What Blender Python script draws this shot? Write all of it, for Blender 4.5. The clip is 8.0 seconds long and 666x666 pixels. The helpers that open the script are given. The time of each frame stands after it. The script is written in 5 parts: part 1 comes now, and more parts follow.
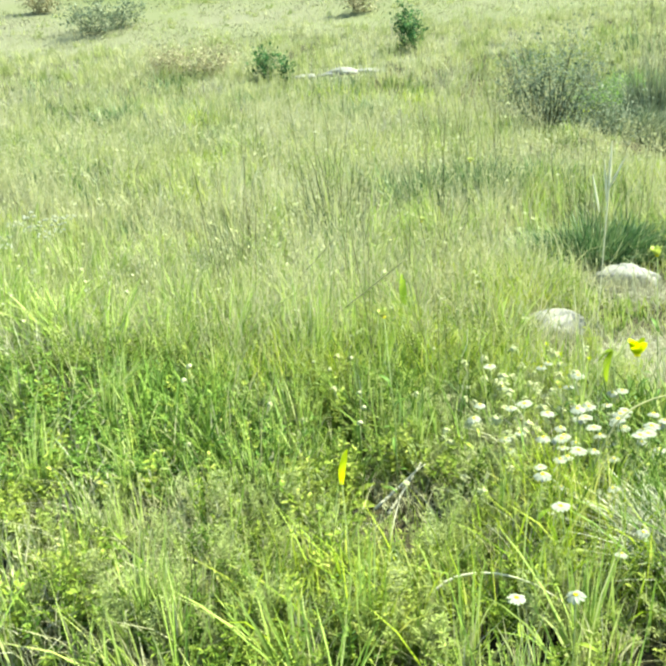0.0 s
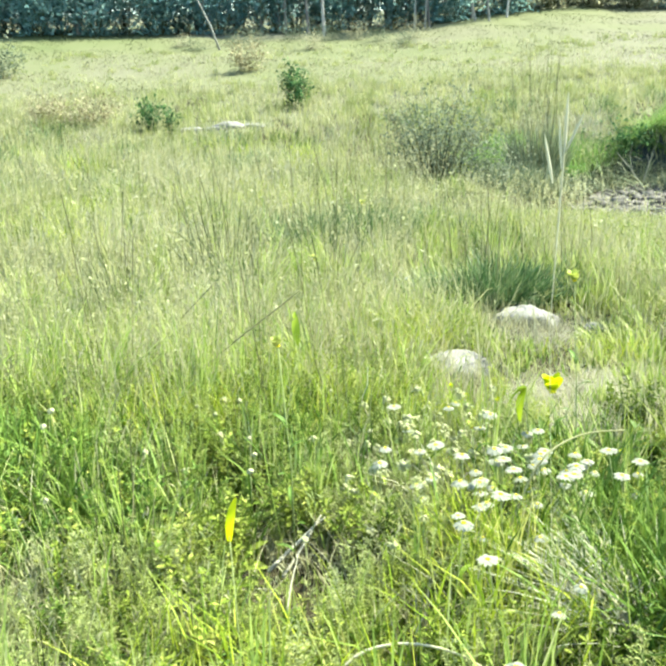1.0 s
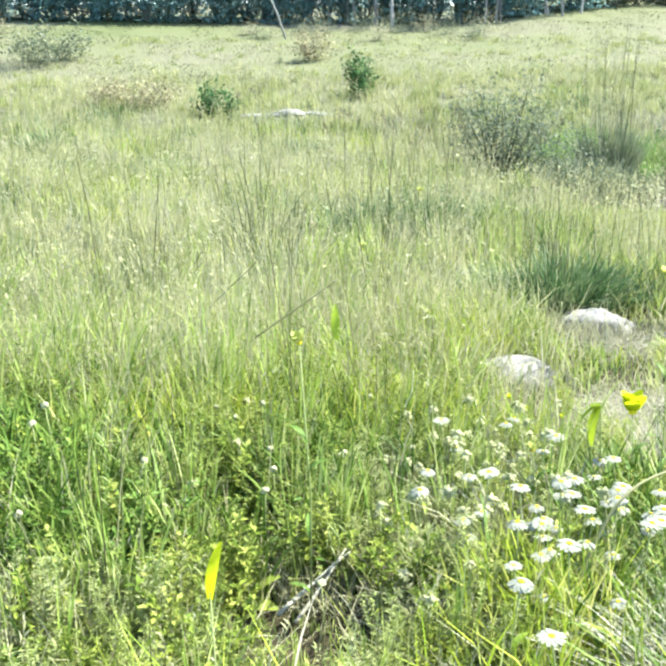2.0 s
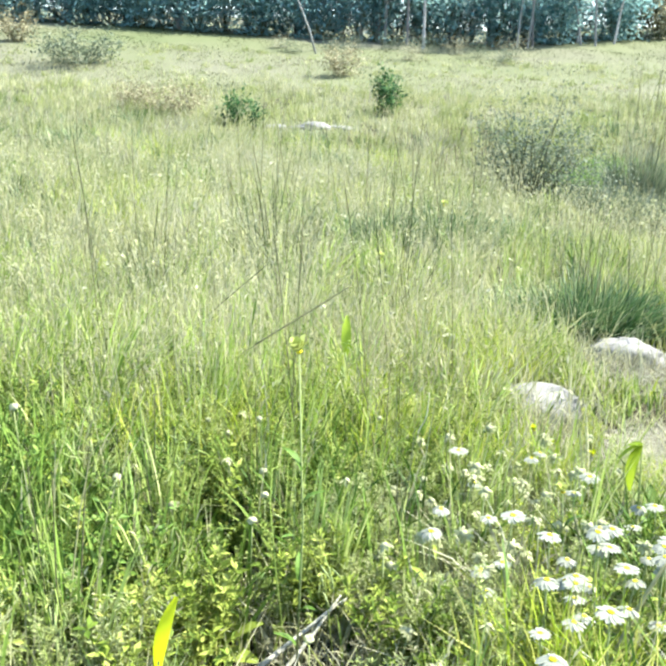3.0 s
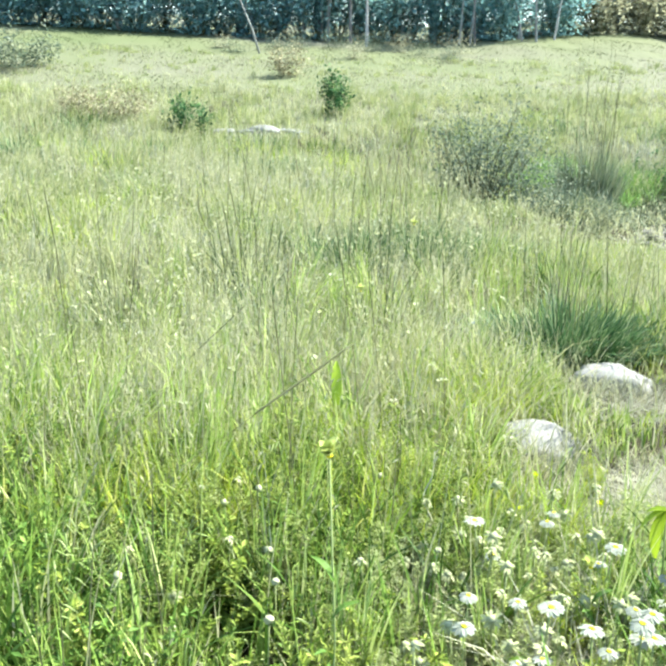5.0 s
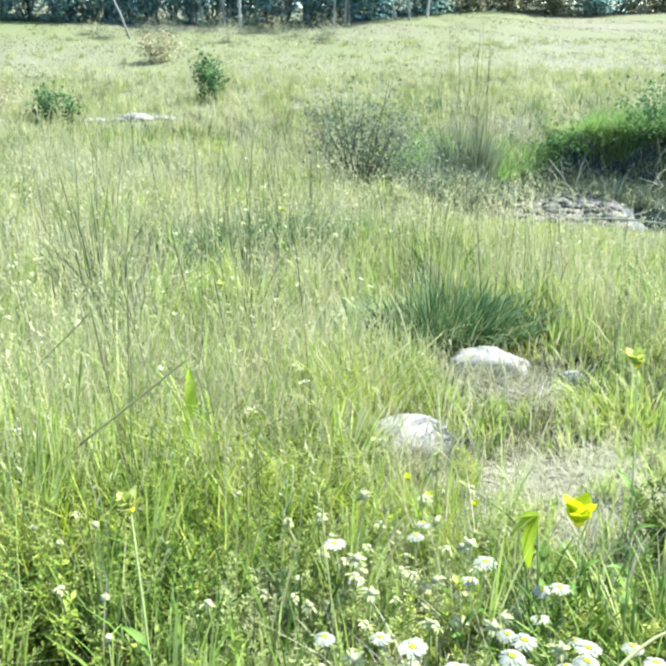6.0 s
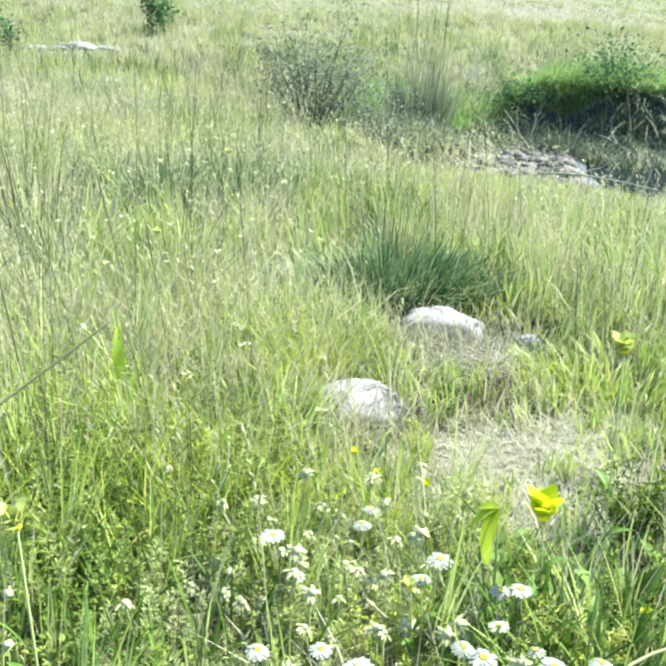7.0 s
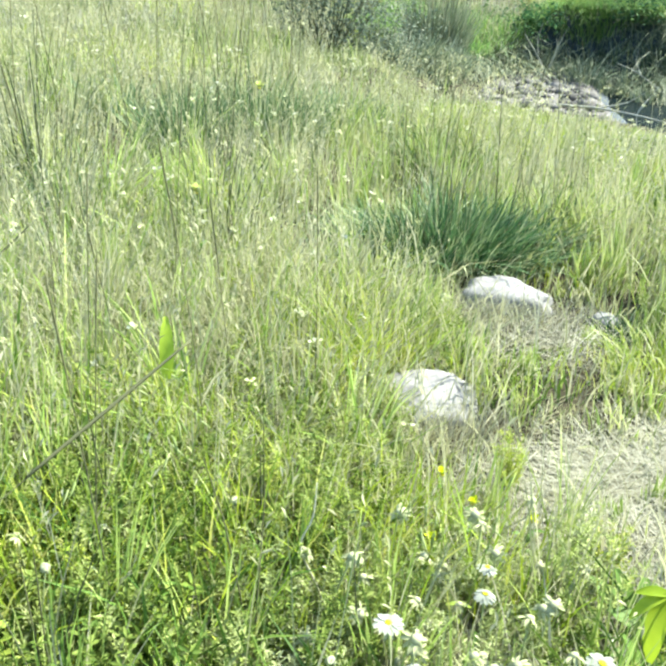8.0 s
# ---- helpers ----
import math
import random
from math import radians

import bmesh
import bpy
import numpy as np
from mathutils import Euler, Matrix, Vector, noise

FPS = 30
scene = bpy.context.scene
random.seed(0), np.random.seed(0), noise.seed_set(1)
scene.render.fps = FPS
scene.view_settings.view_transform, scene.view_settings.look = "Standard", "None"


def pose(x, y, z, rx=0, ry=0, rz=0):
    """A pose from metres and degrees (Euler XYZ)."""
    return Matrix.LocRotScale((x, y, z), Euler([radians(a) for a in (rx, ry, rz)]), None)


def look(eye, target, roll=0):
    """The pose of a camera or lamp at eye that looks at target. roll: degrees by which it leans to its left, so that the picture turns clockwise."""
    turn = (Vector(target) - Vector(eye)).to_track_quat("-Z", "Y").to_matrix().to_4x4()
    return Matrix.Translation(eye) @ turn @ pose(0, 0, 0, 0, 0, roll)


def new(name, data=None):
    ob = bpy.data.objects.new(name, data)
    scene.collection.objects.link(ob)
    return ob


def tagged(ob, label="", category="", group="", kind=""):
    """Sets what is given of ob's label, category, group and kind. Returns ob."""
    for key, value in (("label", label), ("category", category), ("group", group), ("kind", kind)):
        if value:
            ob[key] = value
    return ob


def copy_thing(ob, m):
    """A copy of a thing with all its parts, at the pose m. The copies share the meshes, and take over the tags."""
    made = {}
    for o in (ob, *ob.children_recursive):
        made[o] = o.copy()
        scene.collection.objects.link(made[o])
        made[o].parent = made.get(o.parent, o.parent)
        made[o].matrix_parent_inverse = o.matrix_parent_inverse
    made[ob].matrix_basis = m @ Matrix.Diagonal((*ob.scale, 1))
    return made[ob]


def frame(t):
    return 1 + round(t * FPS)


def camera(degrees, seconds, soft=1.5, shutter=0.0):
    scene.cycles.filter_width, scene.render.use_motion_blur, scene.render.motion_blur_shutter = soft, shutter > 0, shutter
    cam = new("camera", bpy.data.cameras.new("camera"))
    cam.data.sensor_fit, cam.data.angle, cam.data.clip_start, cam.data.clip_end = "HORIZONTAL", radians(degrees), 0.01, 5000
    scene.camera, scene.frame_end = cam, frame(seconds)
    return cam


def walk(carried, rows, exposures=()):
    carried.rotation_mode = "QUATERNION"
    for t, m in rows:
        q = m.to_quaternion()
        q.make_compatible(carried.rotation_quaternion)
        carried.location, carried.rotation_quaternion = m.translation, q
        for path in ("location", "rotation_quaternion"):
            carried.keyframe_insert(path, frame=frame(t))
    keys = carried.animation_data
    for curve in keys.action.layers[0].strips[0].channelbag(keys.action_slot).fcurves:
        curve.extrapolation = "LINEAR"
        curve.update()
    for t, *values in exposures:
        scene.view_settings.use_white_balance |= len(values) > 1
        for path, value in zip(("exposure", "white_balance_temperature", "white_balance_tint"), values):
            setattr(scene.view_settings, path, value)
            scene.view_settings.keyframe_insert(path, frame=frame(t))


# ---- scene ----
cam = camera(41.0, 8.0, soft=2.9)
EXPOSURE = 2.73
PATH = [
    (0, (0.275, -0.061, 1.346), (0.1, 1.817, 0.683), -4.9),
    (0.5, (0.28, 0.061, 1.331), (0.195, 1.954, 0.692), -4.3),
    (1, (0.246, 0.213, 1.179), (0.331, 2.134, 0.628), -2.8),
    (1.2, (0.245, 0.269, 1.135), (0.3, 2.19, 0.581), -2.0),
    (2.3, (0.334, 0.667, 1.071), (0.28, 2.586, 0.511), -1.2),
    (2.5, (0.348, 0.701, 1.065), (0.288, 2.618, 0.499), -0.7),
    (3, (0.307, 0.824, 0.989), (0.235, 2.754, 0.471), 1.8),
    (3.5, (0.252, 0.868, 0.936), (0.194, 2.778, 0.345), 4.0),
    (4, (0.207, 0.913, 0.993), (0.033, 2.832, 0.456), 1.3),
    (4.2, (0.161, 0.971, 1.027), (0.108, 2.889, 0.463), 1.8),
    (5.3, (0.207, 0.977, 1.108), (0.284, 2.907, 0.592), 0.6),
    (5.5, (0.232, 1.035, 1.09), (0.36, 2.949, 0.522), 0.1),
    (6, (0.31, 1.171, 1.095), (0.584, 3.072, 0.536), -0.8),
    (6.3, (0.381, 1.197, 1.115), (0.628, 3.084, 0.5), -2.1),
    (6.5, (0.354, 1.253, 1.095), (0.708, 3.122, 0.477), 0.0),
    (7, (0.343, 1.376, 1.072), (0.731, 3.218, 0.397), 2.1),
    (7.5, (0.246, 1.617, 1.076), (0.651, 3.407, 0.281), 3.9),
    (8, (0.211, 1.782, 1.097), (0.62, 3.551, 0.258), 4.2),
]
walk(cam, [(t, look(e, a, r)) for t, e, a, r in PATH], [(0, EXPOSURE - 0.04, 7330, -10), (1, EXPOSURE, 7050, -2), (2.4, EXPOSURE + 0.03, 6390, 10), (4.1, EXPOSURE, 6450, 8), (5.5, EXPOSURE, 6300, 3), (7, EXPOSURE, 6290, 8), (8, EXPOSURE, 6400, 5)])

# ---- light ----
SUN_AZIMUTH, SUN_HEIGHT = 68, 48
world = bpy.data.worlds.new("sky")
scene.world = world
world.use_nodes = True
sky = world.node_tree.nodes.new("ShaderNodeTexSky")
sky.sky_type, sky.sun_disc = "NISHITA", False
sky.sun_elevation, sky.sun_rotation = radians(SUN_HEIGHT), radians(SUN_AZIMUTH)
back = world.node_tree.nodes["Background"]
back.inputs["Strength"].default_value = 0.106
world.node_tree.links.new(sky.outputs["Color"], back.inputs["Color"])
to_sun = Vector((math.sin(radians(SUN_AZIMUTH)) * math.cos(radians(SUN_HEIGHT)),
                 math.cos(radians(SUN_AZIMUTH)) * math.cos(radians(SUN_HEIGHT)), math.sin(radians(SUN_HEIGHT))))
sun = new("sun", bpy.data.lights.new("sun", "SUN"))
sun.data.energy, sun.data.angle, sun.data.color = 3.85, radians(0.55), (1.0, 0.96, 0.88)
sun.matrix_world = look(to_sun * 60, (0, 0, 0))


# ---- materials ----
def node_material(name, stops, patch=0.0, patch_size=1.0, through_light=0.0, rough=0.6, grain=0.0, grain_size=80.0,
                  per="island", bump=0.0, spec=0.14, own=1.0):
    """A colour ramp read by a random value per piece, shifted in patches over the place and by fine grain."""
    m = bpy.data.materials.new(name)
    m.use_nodes = True
    nt = m.node_tree
    nodes, links = nt.nodes, nt.links
    p = nodes["Principled BSDF"]
    out = nodes["Material Output"]
    ramp = nodes.new("ShaderNodeValToRGB")
    while len(ramp.color_ramp.elements) < len(stops):
        ramp.color_ramp.elements.new(0.5)
    for e, (at, c) in zip(ramp.color_ramp.elements, stops):
        e.position, e.color = at, (*c, 1)
    geo = nodes.new("ShaderNodeNewGeometry")
    if per == "island":
        base = geo.outputs["Random Per Island"]
    elif per == "plant":
        info, mix = nodes.new("ShaderNodeObjectInfo"), nodes.new("ShaderNodeMix")
        mix.inputs[0].default_value = 0.42
        links.new(info.outputs["Random"], mix.inputs[2])
        links.new(geo.outputs["Random Per Island"], mix.inputs[3])
        base = mix.outputs[0]
    elif per == "object":
        base = nodes.new("ShaderNodeObjectInfo").outputs["Random"]
    else:
        v = nodes.new("ShaderNodeValue")
        v.outputs[0].default_value = 0.5
        base = v.outputs[0]

    if own < 1:
        scale = nodes.new("ShaderNodeMath")
        scale.operation = "MULTIPLY_ADD"
        links.new(base, scale.inputs[0])
        scale.inputs[1].default_value, scale.inputs[2].default_value = own, 0.5 - 0.5 * own
        base = scale.outputs[0]

    def shifted(base, size, amount, detail):
        n = nodes.new("ShaderNodeTexNoise")
        n.inputs["Scale"].default_value, n.inputs["Detail"].default_value = size, detail
        links.new(geo.outputs["Position"], n.inputs["Vector"])
        s = nodes.new("ShaderNodeMath")
        s.operation = "SUBTRACT"
        links.new(n.outputs["Fac"], s.inputs[0])
        s.inputs[1].default_value = 0.5
        k = nodes.new("ShaderNodeMath")
        k.operation = "MULTIPLY_ADD"
        links.new(s.outputs[0], k.inputs[0])
        k.inputs[1].default_value = amount
        links.new(base, k.inputs[2])
        return k.outputs[0], n

    if patch:
        base, _ = shifted(base, 1.0 / patch_size, patch, 3)
    fine = None
    if grain:
        base, fine = shifted(base, grain_size, grain, 4)
    links.new(base, ramp.inputs["Fac"])
    links.new(ramp.outputs["Color"], p.inputs["Base Color"])
    p.inputs["Roughness"].default_value = rough
    p.inputs["Specular IOR Level"].default_value = spec
    if bump and fine:
        b = nodes.new("ShaderNodeBump")
        b.inputs["Strength"].default_value, b.inputs["Distance"].default_value = bump, 0.01
        links.new(fine.outputs["Fac"], b.inputs["Height"])
        links.new(b.outputs["Normal"], p.inputs["Normal"])
    if through_light:
        tr = nodes.new("ShaderNodeBsdfTranslucent")
        links.new(ramp.outputs["Color"], tr.inputs["Color"])
        mix = nodes.new("ShaderNodeMixShader")
        mix.inputs["Fac"].default_value = through_light
        links.new(p.outputs["BSDF"], mix.inputs[1])
        links.new(tr.outputs["BSDF"], mix.inputs[2])
        links.new(mix.outputs["Shader"], out.inputs["Surface"])
    return m


M_HILL = node_material("dry_hill", [(0.0, (0.078, 0.096, 0.043)), (0.35, (0.092, 0.104, 0.054)), (0.65, (0.102, 0.107, 0.067)), (1.0, (0.11, 0.111, 0.082))],
                       patch=2.2, patch_size=7, grain=0.25, grain_size=2, per="none", rough=0.95, bump=0.3, spec=0.05)
# damp bank soil, with the bank's blue shade also painted into its colour
M_WETSHADE = node_material("wet_shaded_bank_soil", [(0.0, (0.009, 0.017, 0.021)), (0.5, (0.02, 0.032, 0.036)), (1.0, (0.05, 0.06, 0.06))], patch=0.7, patch_size=0.4, grain=0.8, grain_size=18, per="none", rough=0.8, bump=0.9, spec=0.2)
# soil colour taken darker to deepen the shade in gaps between plants
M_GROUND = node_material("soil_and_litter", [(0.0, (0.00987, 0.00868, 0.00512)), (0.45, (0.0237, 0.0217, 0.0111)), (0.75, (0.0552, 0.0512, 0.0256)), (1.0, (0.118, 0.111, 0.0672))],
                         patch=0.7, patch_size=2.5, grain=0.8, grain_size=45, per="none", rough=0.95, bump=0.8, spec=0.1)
M_GRASS = node_material("meadow_blades", [(0.0, (0.05, 0.115, 0.014)), (0.25, (0.16, 0.24, 0.038)), (0.5, (0.29, 0.355, 0.078)), (0.75, (0.35, 0.39, 0.15)), (1.0, (0.4, 0.4, 0.245))],
                        own=0.7, grain=0.9, grain_size=9, patch=1.2, patch_size=0.8, through_light=0.36, rough=0.6, spec=0.08)
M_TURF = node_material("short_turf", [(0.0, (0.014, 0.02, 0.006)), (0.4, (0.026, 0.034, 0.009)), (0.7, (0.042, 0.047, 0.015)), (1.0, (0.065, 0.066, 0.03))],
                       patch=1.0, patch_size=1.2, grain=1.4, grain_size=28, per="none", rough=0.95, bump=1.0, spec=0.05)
M_GRASS_MID = node_material("dry_meadow_blades", [(0.0, (0.09, 0.14, 0.034)), (0.25, (0.19, 0.23, 0.072)), (0.5, (0.28, 0.3, 0.13)), (0.75, (0.335, 0.34, 0.195)), (1.0, (0.385, 0.38, 0.265))],
                            own=0.35, grain=1.0, grain_size=5, patch=1.6, patch_size=1.0, through_light=0.35, rough=0.8, spec=0.04)
M_GRASS_FAR = node_material("hill_blades", [(0.0, (0.078, 0.096, 0.043)), (0.35, (0.092, 0.104, 0.054)), (0.65, (0.102, 0.107, 0.067)), (1.0, (0.11, 0.111, 0.082))],
                            own=0.2, patch=2.2, patch_size=7, through_light=0.4, rough=0.9, spec=0.03)
M_STRAW = node_material("dry_straw", [(0.0, (0.21, 0.225, 0.105)), (0.5, (0.3, 0.305, 0.165)), (1.0, (0.39, 0.385, 0.25))],
                        patch=0.4, patch_size=0.8, through_light=0.38, rough=0.75, spec=0.05)
M_MAT = node_material("weathered_straw", [(0.0, (0.15, 0.15, 0.095)), (0.5, (0.265, 0.265, 0.185)), (1.0, (0.36, 0.36, 0.27))], patch=0.8, patch_size=0.2, through_light=0.2, rough=0.8, spec=0.1)
M_FEATHER = node_material("silvery_straw", [(0.0, (0.24, 0.25, 0.17)), (1.0, (0.42, 0.43, 0.34))], patch=0.4, patch_size=0.1, through_light=0.15, rough=0.6)
M_OAT = node_material("ripe_oat_straw", [(0.0, (0.4, 0.392, 0.272)), (1.0, (0.528, 0.512, 0.4))], grain=0.6, grain_size=150, per="object", through_light=0.3, rough=0.5)
M_HERB = node_material("herb_leaves", [(0.0, (0.018, 0.04, 0.006)), (0.35, (0.075, 0.125, 0.015)), (0.65, (0.18, 0.235, 0.036)), (1.0, (0.3, 0.325, 0.09))],
                       own=1.0, grain=1.0, grain_size=11, patch=0.9, patch_size=0.35, per="plant", through_light=0.26, rough=0.65, spec=0.08)
M_OLIVE = node_material("pale_herb_leaves", [(0.0, (0.048, 0.088, 0.014)), (0.35, (0.14, 0.19, 0.036)), (0.7, (0.23, 0.28, 0.08)), (1.0, (0.315, 0.355, 0.15))],
                        own=1.0, grain=0.8, grain_size=14, patch=0.6, patch_size=0.3, per="plant", through_light=0.32, rough=0.65, spec=0.08)
M_SOFT = node_material("feathery_pale_leaves", [(0.0, (0.15, 0.205, 0.05)), (0.5, (0.265, 0.31, 0.12)), (1.0, (0.375, 0.41, 0.22))],
                       own=0.8, grain=0.5, grain_size=14, patch=0.5, patch_size=0.3, per="plant", through_light=0.34, rough=0.7, spec=0.06)
M_LUSH = node_material("lush_blades", [(0.0, (0.018, 0.052, 0.008)), (0.5, (0.072, 0.135, 0.018)), (1.0, (0.17, 0.24, 0.045))],
                       own=0.6, grain=0.7, grain_size=25, patch=0.6, patch_size=0.4, through_light=0.16, rough=0.6, spec=0.15)
M_BANK = node_material("bank_blades", [(0.0, (0.045, 0.115, 0.03)), (0.5, (0.12, 0.215, 0.055)), (1.0, (0.26, 0.345, 0.11))],
                       own=0.6, patch=0.8, patch_size=0.8, through_light=0.4, rough=0.6, spec=0.08)
M_BROME = node_material("brome_blades", [(0.0, (0.1, 0.18, 0.028)), (0.35, (0.21, 0.3, 0.06)), (0.7, (0.305, 0.375, 0.105)), (1.0, (0.395, 0.42, 0.19))],
                        own=0.8, grain=0.5, grain_size=20, patch=0.7, patch_size=0.4, through_light=0.34, rough=0.6, spec=0.08)
M_SPIKE = node_material("brome_spikelets", [(0.0, (0.16, 0.22, 0.06)), (1.0, (0.29, 0.33, 0.14))], grain=0.5, grain_size=150, per="object", through_light=0.3, rough=0.6)
M_TUSSOCK = node_material("tussock_blades", [(0.0, (0.022, 0.066, 0.024)), (0.45, (0.065, 0.13, 0.045)), (0.8, (0.15, 0.215, 0.085)), (1.0, (0.34, 0.37, 0.2))],
                          patch=0.35, patch_size=0.4, through_light=0.2, rough=0.55)
M_WIRY = node_material("wiry_blades", [(0.0, (0.04, 0.06, 0.025)), (0.6, (0.085, 0.115, 0.045)), (1.0, (0.16, 0.185, 0.09))], through_light=0.15, rough=0.6)
M_REED = node_material("grey_green_reeds", [(0.0, (0.07, 0.1, 0.055)), (0.5, (0.14, 0.175, 0.095)), (1.0, (0.27, 0.285, 0.18))], patch=0.4, patch_size=0.5, through_light=0.2, rough=0.6)
M_SHRUB = node_material("grey_green_leaves", [(0.0, (0.05, 0.075, 0.046)), (0.6, (0.1, 0.13, 0.085)), (1.0, (0.19, 0.215, 0.15))], patch=0.4, patch_size=0.6, through_light=0.3, rough=0.8, spec=0.06)
M_BUSH = node_material("dark_leaves", [(0.0, (0.018, 0.055, 0.024)), (0.6, (0.04, 0.105, 0.038)), (1.0, (0.11, 0.18, 0.06))], patch=0.4, patch_size=0.5, through_light=0.3, rough=0.8, spec=0.06)
# leaf colour lifted and greyed to paint distance haze on the far thicket
M_HAZE = node_material("hazed_blue_grey_leaves", [(0.0, (0.26, 0.34, 0.31)), (0.6, (0.36, 0.43, 0.385)), (1.0, (0.46, 0.52, 0.46))], patch=0.6, patch_size=1.5, through_light=0.5, rough=0.9, spec=0.02)
M_DRYWOOD = node_material("beige_grey_twig_leaves", [(0.0, (0.19, 0.195, 0.125)), (0.6, (0.26, 0.265, 0.17)), (1.0, (0.33, 0.335, 0.23))], patch=0.8, patch_size=2, through_light=0.5, rough=0.9, spec=0.03)
M_BROWN = node_material("withered_leaves", [(0.0, (0.1, 0.09, 0.05)), (0.6, (0.24, 0.23, 0.13)), (1.0, (0.4, 0.37, 0.24))], patch=0.4, patch_size=0.5, through_light=0.3, rough=0.7)
# far leaves paled towards blue, the haze is in the colour
M_TREE = node_material("hazed_tree_leaves", [(0.0, (0.105, 0.215, 0.22)), (0.6, (0.18, 0.315, 0.305)), (1.0, (0.28, 0.42, 0.375))], patch=0.5, patch_size=2.5, through_light=0.5, rough=0.9, spec=0.02)
M_STONE = node_material("pale_limestone", [(0.0, (0.075, 0.075, 0.068)), (0.35, (0.145, 0.145, 0.134)), (0.7, (0.2, 0.2, 0.188)), (1.0, (0.25, 0.25, 0.236))],
                        patch=0.9, patch_size=0.1, grain=0.6, grain_size=45, per="none", rough=0.9, bump=0.5, spec=0.06)
M_RUBBLE = node_material("river_rubble", [(0.0, (0.028, 0.028, 0.024)), (0.5, (0.06, 0.059, 0.05)), (1.0, (0.11, 0.108, 0.095))],
                         patch=0.3, patch_size=0.3, grain=0.5, grain_size=40, per="object", rough=0.9, bump=0.5, spec=0.1)
M_GRAVEL = node_material("river_gravel", [(0.0, (0.045, 0.043, 0.037)), (0.5, (0.095, 0.09, 0.078)), (1.0, (0.18, 0.175, 0.155))], per="island", rough=0.9, spec=0.2)
M_PETAL = node_material("white_petals", [(0.0, (0.235, 0.255, 0.195)), (1.0, (0.31, 0.325, 0.26))], grain=0.4, grain_size=300, per="object", through_light=0.3, rough=0.7, spec=0.05)
M_DISC = node_material("yellow_disc", [(0.0, (0.5, 0.4, 0.01)), (1.0, (0.7, 0.62, 0.02))], grain=0.8, grain_size=900, per="object", rough=0.8, bump=0.6)
M_YELLOW = node_material("yellow_petals", [(0.0, (0.383, 0.444, 0.00612)), (1.0, (0.474, 0.52, 0.0153))], grain=0.4, grain_size=200, per="object", through_light=0.4, rough=0.6)
M_LIME = node_material("lime_yellow_leaf", [(0.0, (0.44, 0.5, 0.01)), (1.0, (0.6, 0.62, 0.02))], grain=0.5, grain_size=120, per="object", through_light=0.5, rough=0.5)
M_LIMELEAF = node_material("soft_lime_leaf", [(0.0, (0.17, 0.25, 0.012)), (1.0, (0.28, 0.34, 0.03))], grain=0.8, grain_size=60, per="object", through_light=0.4, rough=0.6)
M_LIMEGRASS = node_material("lime_blades", [(0.0, (0.166, 0.266, 0.0216)), (0.6, (0.299, 0.365, 0.0324)), (1.0, (0.415, 0.415, 0.129))], patch=0.5, patch_size=0.3, through_light=0.3, rough=0.5)
M_CREAM = node_material("cream_florets", [(0.0, (0.29, 0.31, 0.13)), (0.6, (0.33, 0.345, 0.2)), (1.0, (0.38, 0.39, 0.3))], through_light=0.3, rough=0.7)
M_PALEYEL = node_material("pale_yellow_petals", [(0.0, (0.29, 0.34, 0.07)), (1.0, (0.38, 0.42, 0.13))], grain=0.4, grain_size=200, per="object", through_light=0.4, rough=0.6)
M_STEM = node_material("green_stems", [(0.0, (0.15, 0.2, 0.06)), (1.0, (0.34, 0.37, 0.17))], grain=0.4, grain_size=150, per="island", through_light=0.15, rough=0.6)
M_DARKSTEM = node_material("brown_green_stems", [(0.0, (0.0405, 0.0486, 0.0203)), (1.0, (0.105, 0.105, 0.0486))], grain=0.5, grain_size=120, per="object", rough=0.8)
M_DEADWOOD = node_material("bleached_wood", [(0.0, (0.15, 0.15, 0.11)), (0.5, (0.27, 0.27, 0.205)), (1.0, (0.37, 0.37, 0.29))], patch=0.4, patch_size=0.05, grain=0.7, grain_size=160,
                           per="none", rough=0.85, bump=0.5)
M_BARK = node_material("tree_bark", [(0.0, (0.07, 0.065, 0.06)), (0.5, (0.16, 0.15, 0.14)), (1.0, (0.36, 0.35, 0.32))], patch=0.6, patch_size=0.6, grain=0.7, grain_size=14, per="object", rough=0.95, bump=0.9)
M_PALEBARK = node_material("pale_bark", [(0.0, (0.11, 0.115, 0.105)), (1.0, (0.21, 0.21, 0.19))], patch=0.8, patch_size=0.4, grain=0.6, grain_size=12, per="object", rough=0.9, bump=0.6)
M_WATER = node_material("dark_water", [(0.0, (0.002, 0.005, 0.006)), (1.0, (0.006, 0.011, 0.012))], patch=0.6, patch_size=0.8, grain=0.3, grain_size=9, per="none", rough=0.25, bump=0.1, spec=0.05)


# ---- mesh helpers ----
def put(ob, parent):
    ob.parent = parent
    return ob


def part(name, bm, material, parent, label=""):
    """Links a bmesh as one mesh object under a thing or a part."""
    me = bpy.data.meshes.new(name)
    bm.to_mesh(me)
    bm.free()
    me.materials.append(material)
    ob = new(name, me)
    ob.parent = parent
    return tagged(ob, label)


def smooth(ob):
    ob.data.polygons.foreach_set("use_smooth", [True] * len(ob.data.polygons))
    return ob


